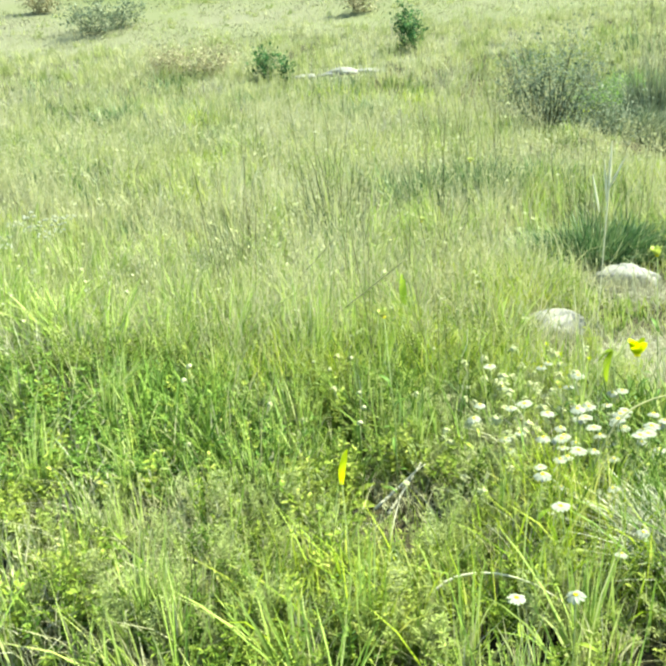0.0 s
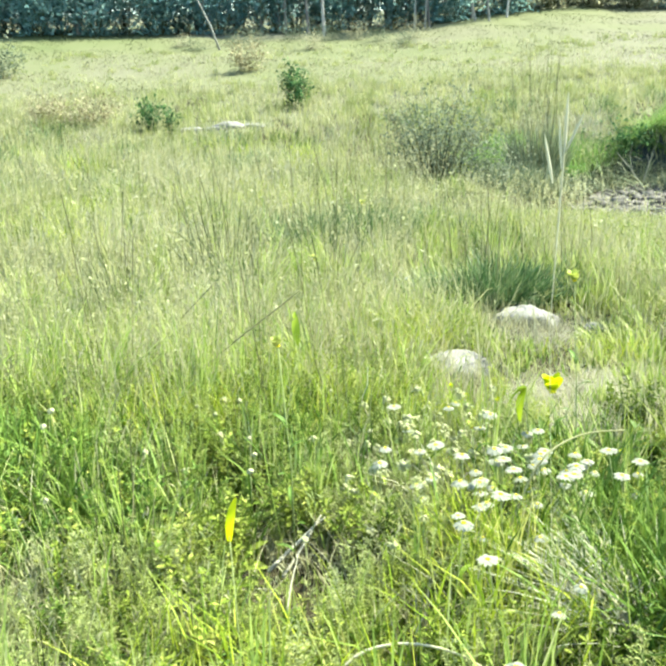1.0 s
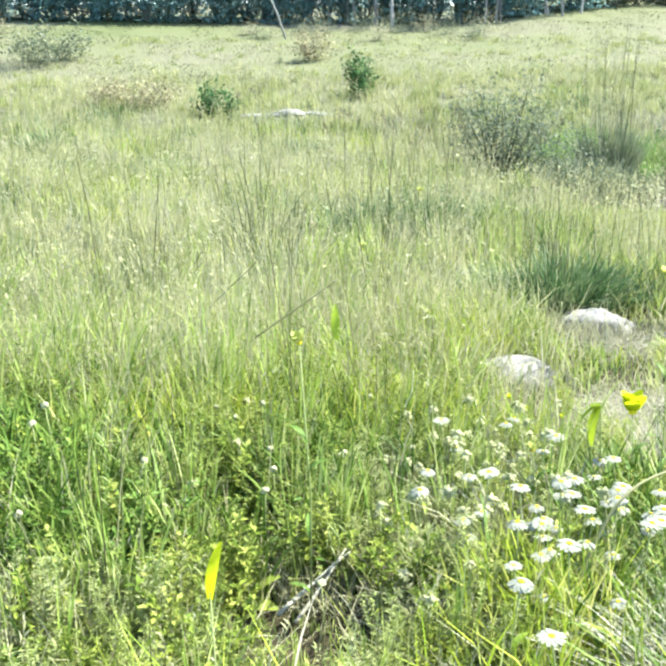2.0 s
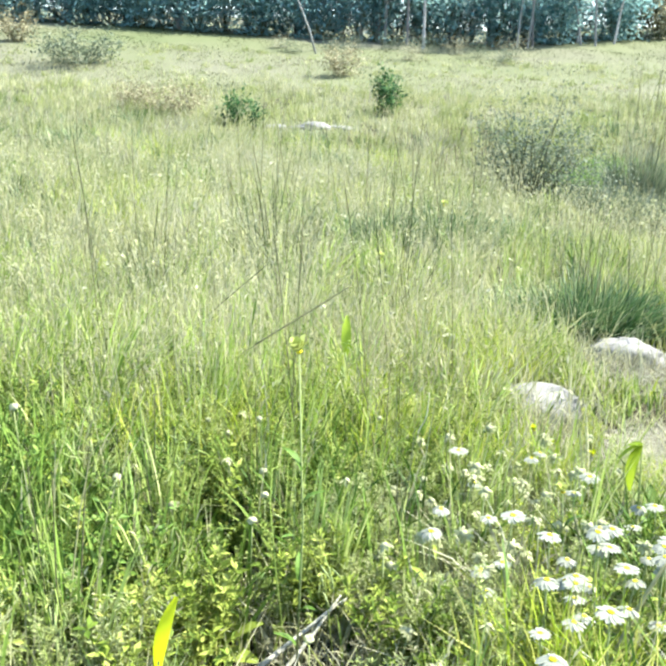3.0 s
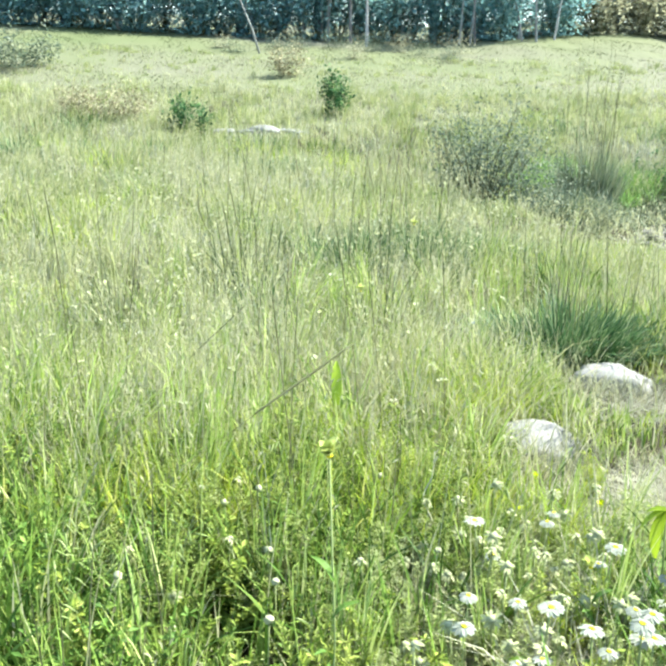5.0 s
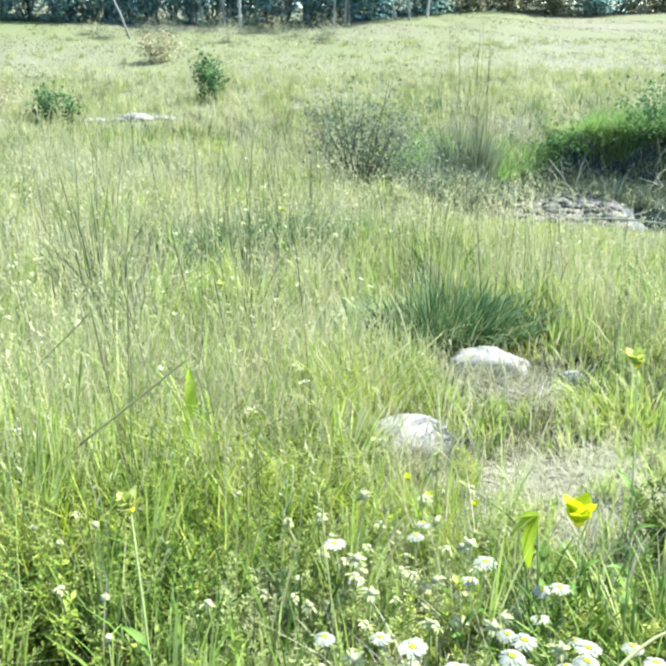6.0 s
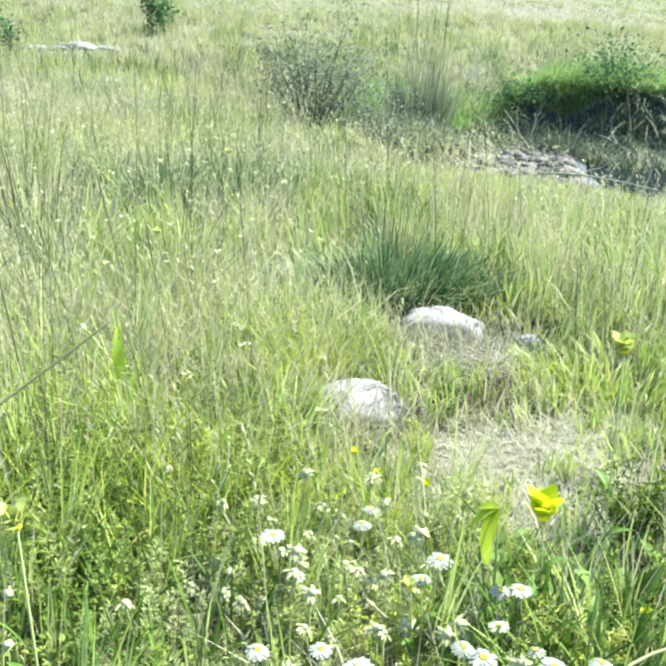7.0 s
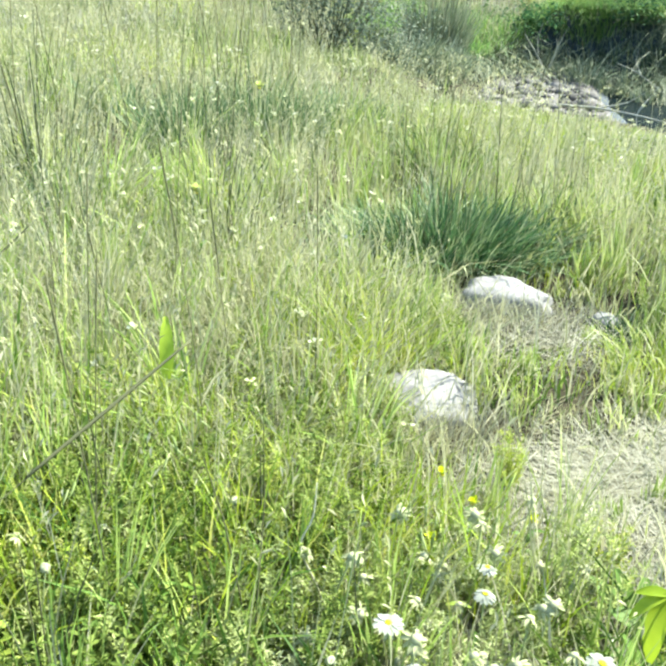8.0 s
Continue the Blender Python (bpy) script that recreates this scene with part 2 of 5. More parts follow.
def array_mesh(name, verts, tris, material):
    """One mesh out of arrays of corners and triangles."""
    me = bpy.data.meshes.new(name)
    verts = np.ascontiguousarray(verts, dtype=np.float32)
    tris = np.ascontiguousarray(tris, dtype=np.int32)
    me.vertices.add(len(verts))
    me.vertices.foreach_set("co", verts.ravel())
    me.loops.add(tris.size)
    me.loops.foreach_set("vertex_index", tris.ravel())
    me.polygons.add(len(tris))
    me.polygons.foreach_set("loop_start", np.arange(0, tris.size, 3, dtype=np.int32))
    me.update(calc_edges=True)
    me.validate()
    me.materials.append(material)
    return me


def joined(pieces):
    """Puts several (verts, tris) together."""
    vs, ts, n = [], [], 0
    for v, t in pieces:
        vs.append(v)
        ts.append(t + n)
        n += len(v)
    return np.concatenate(vs), np.concatenate(ts)


rng = np.random.default_rng(7)


def blades(base, height, width, lean, levels=3, bend=1.8, az=None, droop=0.25):
    """Tapered, bowed grass blades: verts and triangles, one island a blade."""
    n = len(base)
    az = rng.uniform(0, 2 * np.pi, n) if az is None else az
    face = rng.uniform(0, 2 * np.pi, n)
    out = np.stack([np.cos(az), np.sin(az), np.zeros(n)], 1)
    side = np.stack([np.cos(face), np.sin(face), np.zeros(n)], 1)
    rings = []
    for k in range(levels):
        f = k / levels
        mid = base + out * (lean * height * f ** bend)[:, None]
        mid[:, 2] += height * (f - droop * lean * f ** 2.5)
        half = side * (width * 0.5 * (1 - 0.75 * f ** 1.5))[:, None]
        rings += [mid - half, mid + half]
    tip = base + out * (lean * height)[:, None]
    tip[:, 2] += height * (1 - droop * lean)
    rings.append(tip)
    per = 2 * levels + 1
    verts = np.stack(rings, 1).reshape(-1, 3)
    tri = []
    for k in range(levels - 1):
        a = 2 * k
        tri += [(a, a + 1, a + 3), (a, a + 3, a + 2)]
    a = 2 * (levels - 1)
    tri.append((a, a + 1, a + 2))
    tris = (np.arange(n)[:, None, None] * per + np.array(tri)[None]).reshape(-1, 3)
    return verts, tris


def leaflets(centre, axis, size, ratio=0.5):
    """Folded diamond leaves, each from its foot along an axis."""
    n = len(centre)
    up = np.tile(np.array([0.0, 0.0, 1.0]), (n, 1))
    side = np.cross(axis, up + rng.normal(0, 0.35, (n, 3)))
    side /= np.linalg.norm(side, axis=1)[:, None] + 1e-6
    mid = centre + axis * (size * 0.55)[:, None]
    fold = np.cross(side, axis) * (size * 0.12)[:, None]
    a = centre
    b = mid + side * (size * ratio * 0.5)[:, None] + fold
    c = centre + axis * size[:, None]
    d = mid - side * (size * ratio * 0.5)[:, None] + fold
    verts = np.stack([a, b, c, d], 1).reshape(-1, 3)
    tris = (np.arange(n)[:, None, None] * 4 + np.array([(0, 1, 2), (0, 2, 3)])[None]).reshape(-1, 3)
    return verts, tris


def unit(n, zmin=-1.0, zmax=1.0):
    """Random directions whose rise lies in a range."""
    z, a = rng.uniform(zmin, zmax, n), rng.uniform(0, 2 * np.pi, n)
    r = np.sqrt(1 - z * z)
    return np.stack([r * np.cos(a), r * np.sin(a), z], 1)


def tube(points, radii, sides=6):
    """A bmesh tube along points."""
    bm = bmesh.new()
    rings = []
    for i, p in enumerate(points):
        p = Vector(p)
        a, b = Vector(points[max(i - 1, 0)]), Vector(points[min(i + 1, len(points) - 1)])
        d = (b - a).normalized()
        u = d.orthogonal().normalized()
        v = d.cross(u)
        rings.append([bm.verts.new(p + (u * math.cos(k * math.tau / sides) + v * math.sin(k * math.tau / sides)) * radii[i]) for k in range(sides)])
    for r0, r1 in zip(rings, rings[1:]):
        for k in range(sides):
            bm.faces.new((r0[k], r0[(k + 1) % sides], r1[(k + 1) % sides], r1[k]))
    bm.faces.new(rings[0][::-1])
    bm.faces.new(rings[-1])
    return bm


# ---- ground ----
STREAM, ALONG, ACROSS = np.array([4.63, 12.365]), np.array([0.82, -0.572]), np.array([0.572, 0.82])


def ease(v):
    v = np.clip(v, 0, 1)
    return v * v * (3 - 2 * v)


def stream_place(x, y):
    """Along the stream, across it, and its half width there."""
    s = (x - STREAM[0]) * ALONG[0] + (y - STREAM[1]) * ALONG[1]
    n = (x - STREAM[0]) * ACROSS[0] + (y - STREAM[1]) * ACROSS[1]
    w = np.sqrt(np.clip((s + 0.45) * 2, 0, 1)) * (1.9 + 0.12 * np.clip(s, 0, 6)) + 0.08 * np.sin(s * 3.1)
    w = np.where(n < 0, 0.72 * w, w)
    return s, n, np.maximum(w, 0.02)


def in_stream(x, y, margin=0.0):
    s, n, w = stream_place(x, y)
    return (s > -0.45) & (np.abs(n) < w + margin)


def ground_z(x, y):
    x, y = np.asarray(x, dtype=float), np.asarray(y, dtype=float)
    hill = 9.6 * (1 - np.exp(-np.log1p(np.exp(np.clip((y - 15) / 2.5, -30, 30))) * 2.5 / 60))
    hump = 0.018 * np.sin(1.9 * x + 0.6) * np.sin(1.6 * y) + 0.03 * np.sin(0.7 * x + 1.3 * y) + 0.012 * np.sin(5.1 * x + 2.2 * y)
    roll = (0.15 - 0.03 * np.clip(x, -16, 9)) * ease((y - 20) / 14)
    aside = x / np.maximum(y, 1)
    roll = roll + 0.6 * ease((y - 20) / 22) * ease((aside - 0.08) / 0.17) * (1 - 0.6 * ease((aside - 0.31) / 0.1))
    s, n, w = stream_place(x, y)
    end = np.clip(-0.45 - s, 0, None)
    gap = np.hypot(np.clip(np.abs(n) - w, 0, None), end)
    dip = -0.62 * np.exp(-(gap / 3.0) ** 2)
    far = -0.72 + 0.8 * ease(gap / 0.35)
    side = ease((n - 0.1) / 0.5) * ease((s + 0.45) / 0.6)
    out = hill + hump + roll + dip * (1 - side) + np.minimum(far, -0.06) * side * np.exp(-(gap / 9) ** 2)
    u = np.clip(n / w, -1, 1)
    floor = -0.62 - 0.14 * ease((s - 1.1 + 0.5 * u) / 0.6 + 0.3) + hump * 0.6
    inside = (s > -0.45) & (np.abs(n) < w)
    return np.where(inside, floor, out)


def on_ground(x, y, sink=0.0):
    return np.stack([x, y, ground_z(x, y) - sink], 1)


def spaced(a, b, step, far_a, far_b, grow=1.16):
    mid = list(np.arange(a, b, step))
    d, lo, hi = step, [a], [mid[-1]]
    while lo[-1] > far_a:
        d *= grow
        lo.append(lo[-1] - d)
    d = step
    while hi[-1] < far_b:
        d *= grow
        hi.append(hi[-1] + d)
    return np.array(lo[:0:-1] + mid + hi[1:])


gx, gy = spaced(-3, 10, 0.11, -320, 320), spaced(-1, 15, 0.11, -120, 520)
GX, GY = np.meshgrid(gx, gy)
gv = np.stack([GX.ravel(), GY.ravel(), ground_z(GX, GY).ravel()], 1)
cols = len(gx)
ii = (np.arange(len(gy) - 1)[:, None] * cols + np.arange(cols - 1)[None]).ravel()
gt = np.concatenate([np.stack([ii, ii + 1, ii + cols + 1], 1), np.stack([ii, ii + cols + 1, ii + cols], 1)])
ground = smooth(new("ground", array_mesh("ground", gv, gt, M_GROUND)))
ground.data.materials.append(M_HILL)
fc = gv[gt].mean(1)
fs, fn, fw = stream_place(fc[:, 0], fc[:, 1])
# faces of the stream bed and far bank that take the shade-dark soil
wet_shaded = (fs > -1.1) & (fn > np.clip(2.1 - 2 * fs, -1.05, 0.98) * fw) & (fn < fw + 0.6) & (fc[:, 2] < 0.1)
ground.data.materials.append(M_WETSHADE)
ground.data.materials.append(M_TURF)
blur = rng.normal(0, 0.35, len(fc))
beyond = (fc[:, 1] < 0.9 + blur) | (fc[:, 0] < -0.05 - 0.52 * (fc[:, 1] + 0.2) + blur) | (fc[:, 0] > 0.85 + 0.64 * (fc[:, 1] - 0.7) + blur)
ground.data.polygons.foreach_set("material_index", np.where(wet_shaded, 2, np.where(beyond & (fc[:, 1] < 19), 3, np.where(fc[:, 1] + 3 * np.sin(0.9 * fc[:, 0]) * np.sin(0.7 * fc[:, 1]) + rng.normal(0, 0.4, len(fc)) > 17, 1, 0))).astype(np.int32))
tagged(ground, "meadow soil with dry litter rising to a hill", "ground", kind="structure")

# still water lies in the lower part of the stream bed
bm = bmesh.new()
edge_a, edge_b = [], []
for k in range(15):
    s = 0.5 + k * 0.6
    half = 1.9 + 0.12 * min(s, 6)
    for store, n in ((edge_a, half * min(max(2.2 - 2 * s, -1.05), 1.0)), (edge_b, half + 0.15)):
        c = STREAM + ALONG * s + ACROSS * n
        store.append(bm.verts.new((c[0], c[1], -0.705)))
for k in range(14):
    bm.faces.new((edge_a[k], edge_a[k + 1], edge_b[k + 1], edge_b[k]))
water = part("water", bm, M_WATER, None)
tagged(water, "dark still water in a narrow stream bed", "water", kind="structure")

# ---- low growth of the meadow ----
def field(count, y0, y1, spread=0.35, power=1.0):
    """Random places in the stretch of meadow between two distances."""
    y = y0 + (y1 - y0) * rng.uniform(0, 1, count) ** power
    left, right = 0.3 - 0.52 * (y + 0.2) - spread, 0.5 + 0.64 * (y - 0.7) + spread
    return left + (right - left) * rng.uniform(0, 1, count), y


def near(x, y, cx, cy, rx, ry):
    return np.exp(-(((x - cx) / rx) ** 2 + ((y - cy) / ry) ** 2))


def growth(x, y):
    """How high the meadow stands: low on the trodden straw and round the stones."""
    g = 1 - 0.7 * near(x, y, 1.22, 3.27, 0.34, 0.2) - 0.6 * near(x, y, 1.05, 3.45, 0.3, 0.22) - 0.65 * near(x, y, 1.35, 3.95, 0.35, 0.28)
    g -= 0.45 * near(x, y, 1.7, 3.5, 0.4, 0.4) + 0.8 * near(x, y, 0.9, 3.5, 0.14, 0.14) + 0.85 * near(x, y, 1.36, 4.22, 0.26, 0.2)
    g -= 0.85 * near(x, y, 0.2, 2.07, 0.16, 0.2) + 0.55 * near(x, y, 1.25, 4.6, 0.4, 0.3) + 0.5 * near(x, y, 1.08, 2.72, 0.18, 0.12)
    g += 0.25 * near(x, y, -0.1, 3.2, 0.5, 0.6) + 0.12 * np.sin(2.3 * x + 1) * np.sin(1.7 * y)
    g -= 0.6 * near(x, y, -0.8, 16.0, 1.0, 0.7)
    s, n, w = stream_place(x, y)
    gap = np.hypot(np.clip(np.abs(n) - w, 0, None), np.clip(-0.45 - s, 0, None))
    g *= 1 - 0.93 * np.exp(-(gap / 3.8) ** 2) * (n < 0.6) * ease((s + 2.2) / 1.5)
    return np.clip(g, 0.07, 1.4)


def gaps(x, y):
    """Uneven hollows a hand wide between the plants."""
    a = np.sin(13.1 * x + 4 * np.sin(3.3 * y)) * np.sin(11.7 * y + 3 * np.sin(4.1 * x)) + 0.5 * np.sin(23 * x - 17 * y + 2)
    b = np.sin(5.3 * x + 3 * np.sin(1.7 * y)) * np.sin(3.9 * y + 2 * np.sin(2.1 * x)) + 0.4 * np.sin(9 * x - 5 * y)
    return np.where(y < 4.5, a > np.where(y < 2.75, 0.02, np.where(y < 3.2, 0.14, 0.55)), (b > 0.6) & (y < 14))


def keep(x, y, margin=0.05):
    stone = (np.hypot((x - 0.9) / 0.13, (y - 3.66) / 0.1) < 1) | (np.hypot((x - 1.35) / 0.18, (y - 4.3) / 0.1) < 1)
    return ~in_stream(x, y, margin) & ~stone


def meadow(name, zones, material, label, category, heights, widths, lean, clumped=0.7):
    bits = []
    for count, y0, y1, levels, tall, wide in zones:
        x, y = field(count, y0, y1)
        clump = rng.integers(0, max(count // 34, 1), count)
        drawn = rng.uniform(0, 1, count) < clumped
        x = np.where(drawn, x[clump] + rng.normal(0, 0.022 * wide, count), x)
        y = np.where(drawn, y[clump] + rng.normal(0, 0.022 * wide, count), y)
        way = np.where(drawn, clump * 2.399 + rng.normal(0, 0.7, count), rng.uniform(0, 2 * np.pi, count))
        high = np.where(drawn, 0.55 + 0.75 * np.modf(clump * 0.618)[0], 0.8)
        ok = keep(x, y) & ~(gaps(x, y) & (rng.uniform(0, 1, count) < 0.92))
        x, y = x[ok], y[ok]
        n = len(x)
        h = rng.uniform(*heights, n) * tall * growth(x, y) * high[ok]
        w = rng.uniform(*widths, n) * wide
        bits.append(blades(on_ground(x, y, 0.01), h, w, rng.uniform(*lean, n), levels, az=way[ok]))
    ob = new(name, array_mesh(name, *joined(bits), material))
    return tagged(ob, label, category, kind="stuff")


meadow("meadow_grass", [(3600, 1.0, 3.2, 3, 0.8, 1), (14000, 3.2, 4.4, 3, 0.95, 1.0)],
       M_GRASS, "yellow-green meadow grass, dense and sunlit", "grass", (0.1, 0.34), (0.003, 0.007), (0.1, 0.9))
meadow("dry_meadow_grass", [(19000, 4.0, 6.2, 3, 1.0, 1.35), (44000, 6.0, 12.0, 2, 1.05, 2.1), (46000, 12.0, 21.5, 2, 1.0, 3.0), (14000, 20.5, 29.0, 2, 0.55, 3.2)],
       M_GRASS_MID, "pale straw and green meadow grass, ripening in the sun", "grass", (0.12, 0.36), (0.003, 0.007), (0.05, 0.65))
meadow("matted_straw", [(4500, 1.0, 3.2, 3, 1, 1), (5000, 3.2, 6.0, 3, 1, 1.2), (12000, 6.0, 14.0, 2, 1.2, 2)],
       M_STRAW, "dry bleached straw lying between the green grass", "grass", (0.08, 0.24), (0.0018, 0.0035), (0.9, 2.6))
meadow("hill_grass", [(16000, 15, 22, 2, 1.7, 0.9), (40000, 20, 36, 2, 1.0, 1.2), (9000, 36, 60, 2, 1.0, 1.8)], M_GRASS_FAR, "pale yellow grass on the far hillside", "grass", (0.04, 0.08), (0.014, 0.026), (0.8, 2.0), 0.1)

meadow("long_grass", [(900, 1.9, 3.2, 5, 0.85, 0.9), (2200, 3.2, 6.0, 5, 1.1, 1.1), (1500, 6.0, 10.0, 3, 1.2, 1.5)], M_GRASS, "long arching pale green grass blades", "grass", (0.22, 0.42), (0.003, 0.006), (0.15, 0.75), 0.5)

meadow("upright_grass", [(8200, 1.0, 3.2, 4, 0.95, 0.7), (10500, 3.2, 5.5, 4, 1, 0.9)], M_BROME, "upright pale green grass shoots between the herbs", "grass", (0.12, 0.34), (0.005, 0.011), (0.02, 0.32), 0.75)

meadow("brome_grass", [(1000, 1.2, 3.2, 5, 0.9, 0.75), (2000, 3.2, 5.0, 5, 1.1, 1)], M_BROME, "broad pale green brome grass with drooping tips", "grass", (0.18, 0.36), (0.007, 0.013), (0.2, 0.9), 0.85)

meadow("pale_stems", [(3000, 1.2, 2.4, 3, 0.7, 0.8), (3000, 2.3, 3.4, 4, 0.95, 1.0), (7000, 3.2, 5.5, 4, 1.1, 1)], M_STRAW, "pale dry upright stems in the near meadow", "grass", (0.12, 0.34), (0.003, 0.007), (0.03, 0.6), 0.6)

# the meadow goes on behind and beside the camera's way, thinner
def beside(count):
    """Random places round the way, fewer and fewer toward its middle."""
    x, y = rng.uniform(-9, 11, count), rng.uniform(-6, 13, count)
    inner = np.minimum(np.minimum(x - (0.3 - 0.52 * (y + 0.2)), 0.5 + 0.64 * (y - 0.7) - x), (y - 1.0) * 0.8)
    ok = keep(x, y) & (inner < rng.uniform(-0.5, 0.1, count))
    return x[ok], y[ok]


for name, count, material, tall, wide, leans, label in (("surrounding_grass", 150000, M_GRASS, (0.08, 0.3), (0.005, 0.013), (0.1, 0.9), "yellow-green grass beside and behind the path"),
                                                        ("surrounding_straw", 34000, M_STRAW, (0.1, 0.34), (0.003, 0.007), (0.1, 1.6), "dry straw beside and behind the path"),
                                                        ("surrounding_green_grass", 50000, M_LUSH, (0.06, 0.22), (0.006, 0.014), (0.2, 1.1), "darker green grass beside and behind the path")):
    x, y = beside(count)
    tagged(new(name, array_mesh(name, *blades(on_ground(x, y, 0.01), rng.uniform(*tall, len(x)), rng.uniform(*wide, len(x)), rng.uniform(*leans, len(x)), 2), material)), label, "grass", kind="stuff")
x, y = beside(30000)
n = len(x)
foot = on_ground(x, y)
foot[:, 2] += rng.uniform(0.03, 0.2, n)
bits = [leaflets(foot + rng.normal(0, 0.02, (n, 3)), unit(n, 0.0, 0.8), rng.uniform(0.015, 0.035, n), 0.45) for k in range(4)]
tagged(new("surrounding_herbs", array_mesh("surrounding_herbs", *joined(bits), M_OLIVE)), "low leafy herbs beside and behind the path", "plants", kind="stuff")


def drifts(x, y):
    """Where dry seeding grass stands thick, in uneven drifts."""
    return np.sin(1.9 * x + 1.3 * np.sin(1.1 * y)) * np.sin(1.3 * y + 1.7 * np.sin(0.8 * x)) + 0.4 * np.sin(4.3 * x + 2.9 * y) > -0.05


def seed_grass(name, zones, label):
    """Thin dry stems, each with a loose head of small spikelets."""
    bits = []
    for count, y0, y1, size in zones:
        x, y = field(count, y0, y1)
        clump, drawn = rng.integers(0, max(count // 14, 1), count), rng.uniform(0, 1, count) < 0.6
        x = np.where(drawn, x[clump] + rng.normal(0, 0.07 * size, count), x)
        y = np.where(drawn, y[clump] + rng.normal(0, 0.07 * size, count), y)
        ok = keep(x, y) & (rng.uniform(0, 1, count) < 0.35 + 0.65 * np.clip(growth(x, y), 0, 1)) & (growth(x, y) > 0.72) & (drifts(x, y) | (rng.uniform(0, 1, count) < 0.25)) & (np.hypot(x - 0.3, y - 1.3) > 0.5)
        x, y = x[ok], y[ok]
        n = len(x)
        h = rng.uniform(0.25, 0.62, n) * (0.4 + 0.6 * growth(x, y)) * np.where(y < 2.4, 0.55, 1.0)
        lean, az = rng.uniform(0.05, 0.4, n), rng.uniform(0, 2 * np.pi, n)
        base = on_ground(x, y, 0.01)
        bits.append(blades(base, h, np.full(n, 0.0022) * size, lean, 3, 2.0, az, 0.25))
        out = np.stack([np.cos(az), np.sin(az), np.zeros(n)], 1)
        per = 5
        for k in range(per):
            f = 1 - 0.24 * (k / per)
            p = base + out * (lean * h * f ** 2)[:, None]
            p[:, 2] += h * (f - 0.25 * lean * f ** 2.5)
            d = unit(n, 0.0, 0.9) + out * 0.3 + np.array([0, 0, 0.7])
            d /= np.linalg.norm(d, axis=1)[:, None]
            bits.append(leaflets(p, d, rng.uniform(0.013, 0.024, n) * size, 0.22))
    ob = new(name, array_mesh(name, *joined(bits), M_STRAW))
    return tagged(ob, label, "grass", kind="stuff")


seed_grass("seeding_grass", [(500, 1.3, 3.0, 1.0), (6500, 3.0, 6.0, 1.0), (13000, 6.0, 12.0, 1.4), (9000, 12.0, 22.0, 2.0)], "thin straw-coloured grass stems with ripe seed heads")


def herbs(name, zones, material, label, leaf=(0.009, 0.021), tall=(0.06, 0.27), ratio=0.5, mask=None, leaves=5):
    """Low leafy plants: trefoil leaves set all along short stems."""
    bits = []
    for count, y0, y1, size in zones:
        x, y = field(count, y0, y1)
        ok = keep(x, y) & (growth(x, y) > 0.55) & ~(gaps(x, y) & (rng.uniform(0, 1, count) < 0.93))
        if mask is not None:
            ok &= rng.uniform(0, 1, count) < mask(x, y)
        x, y = x[ok], y[ok]
        n = len(x)
        h = rng.uniform(*tall, n) * growth(x, y)
        lean, az = rng.uniform(0.1, 0.7, n), rng.uniform(0, 2 * np.pi, n)
        base = on_ground(x, y, 0.01)
        out = np.stack([np.cos(az), np.sin(az), np.zeros(n)], 1)
        bits.append(blades(base, h, np.full(n, 0.0022) * size, lean, 3, 1.8, az, 0.0))
        for k in range(6):
            f = 0.35 + 0.65 * k / 5
            foot = base + out * (lean * h * f ** 1.8)[:, None]
            foot[:, 2] += h * f
            foot += rng.normal(0, 0.009, (n, 3)) * size
            for j in range(leaves):
                d = unit(n, -0.2, 0.85)
                bits.append(leaflets(foot, d, rng.uniform(*leaf, n) * size * (1.25 - 0.5 * f), ratio))
    ob = new(name, array_mesh(name, *joined(bits), material))
    return tagged(ob, label, "plants", kind="stuff")


def leafy(x, y):
    return ~((x > 0.3) & (x < 0.9) & (y > 2.25) & (y < 3.0)) * (0.35 + 0.65 * (np.sin(3.1 * x + 0.7 * y) * np.sin(2.6 * y + 0.5) > -0.1))


herbs("medick_leaves", [(850, 1.0, 3.1, 1.1), (700, 3.1, 4.4, 1.2)], M_HERB, "low olive-green clover-like herbs between the grass", mask=leafy, ratio=0.24, leaf=(0.012, 0.024))
herbs("tall_herbs", [(300, 3.0, 5.5, 1.2), (400, 5.5, 11.0, 1.7)], M_OLIVE, "loose yellow-green herbs standing above the grass", leaf=(0.014, 0.026), tall=(0.15, 0.36), ratio=0.26, leaves=3)

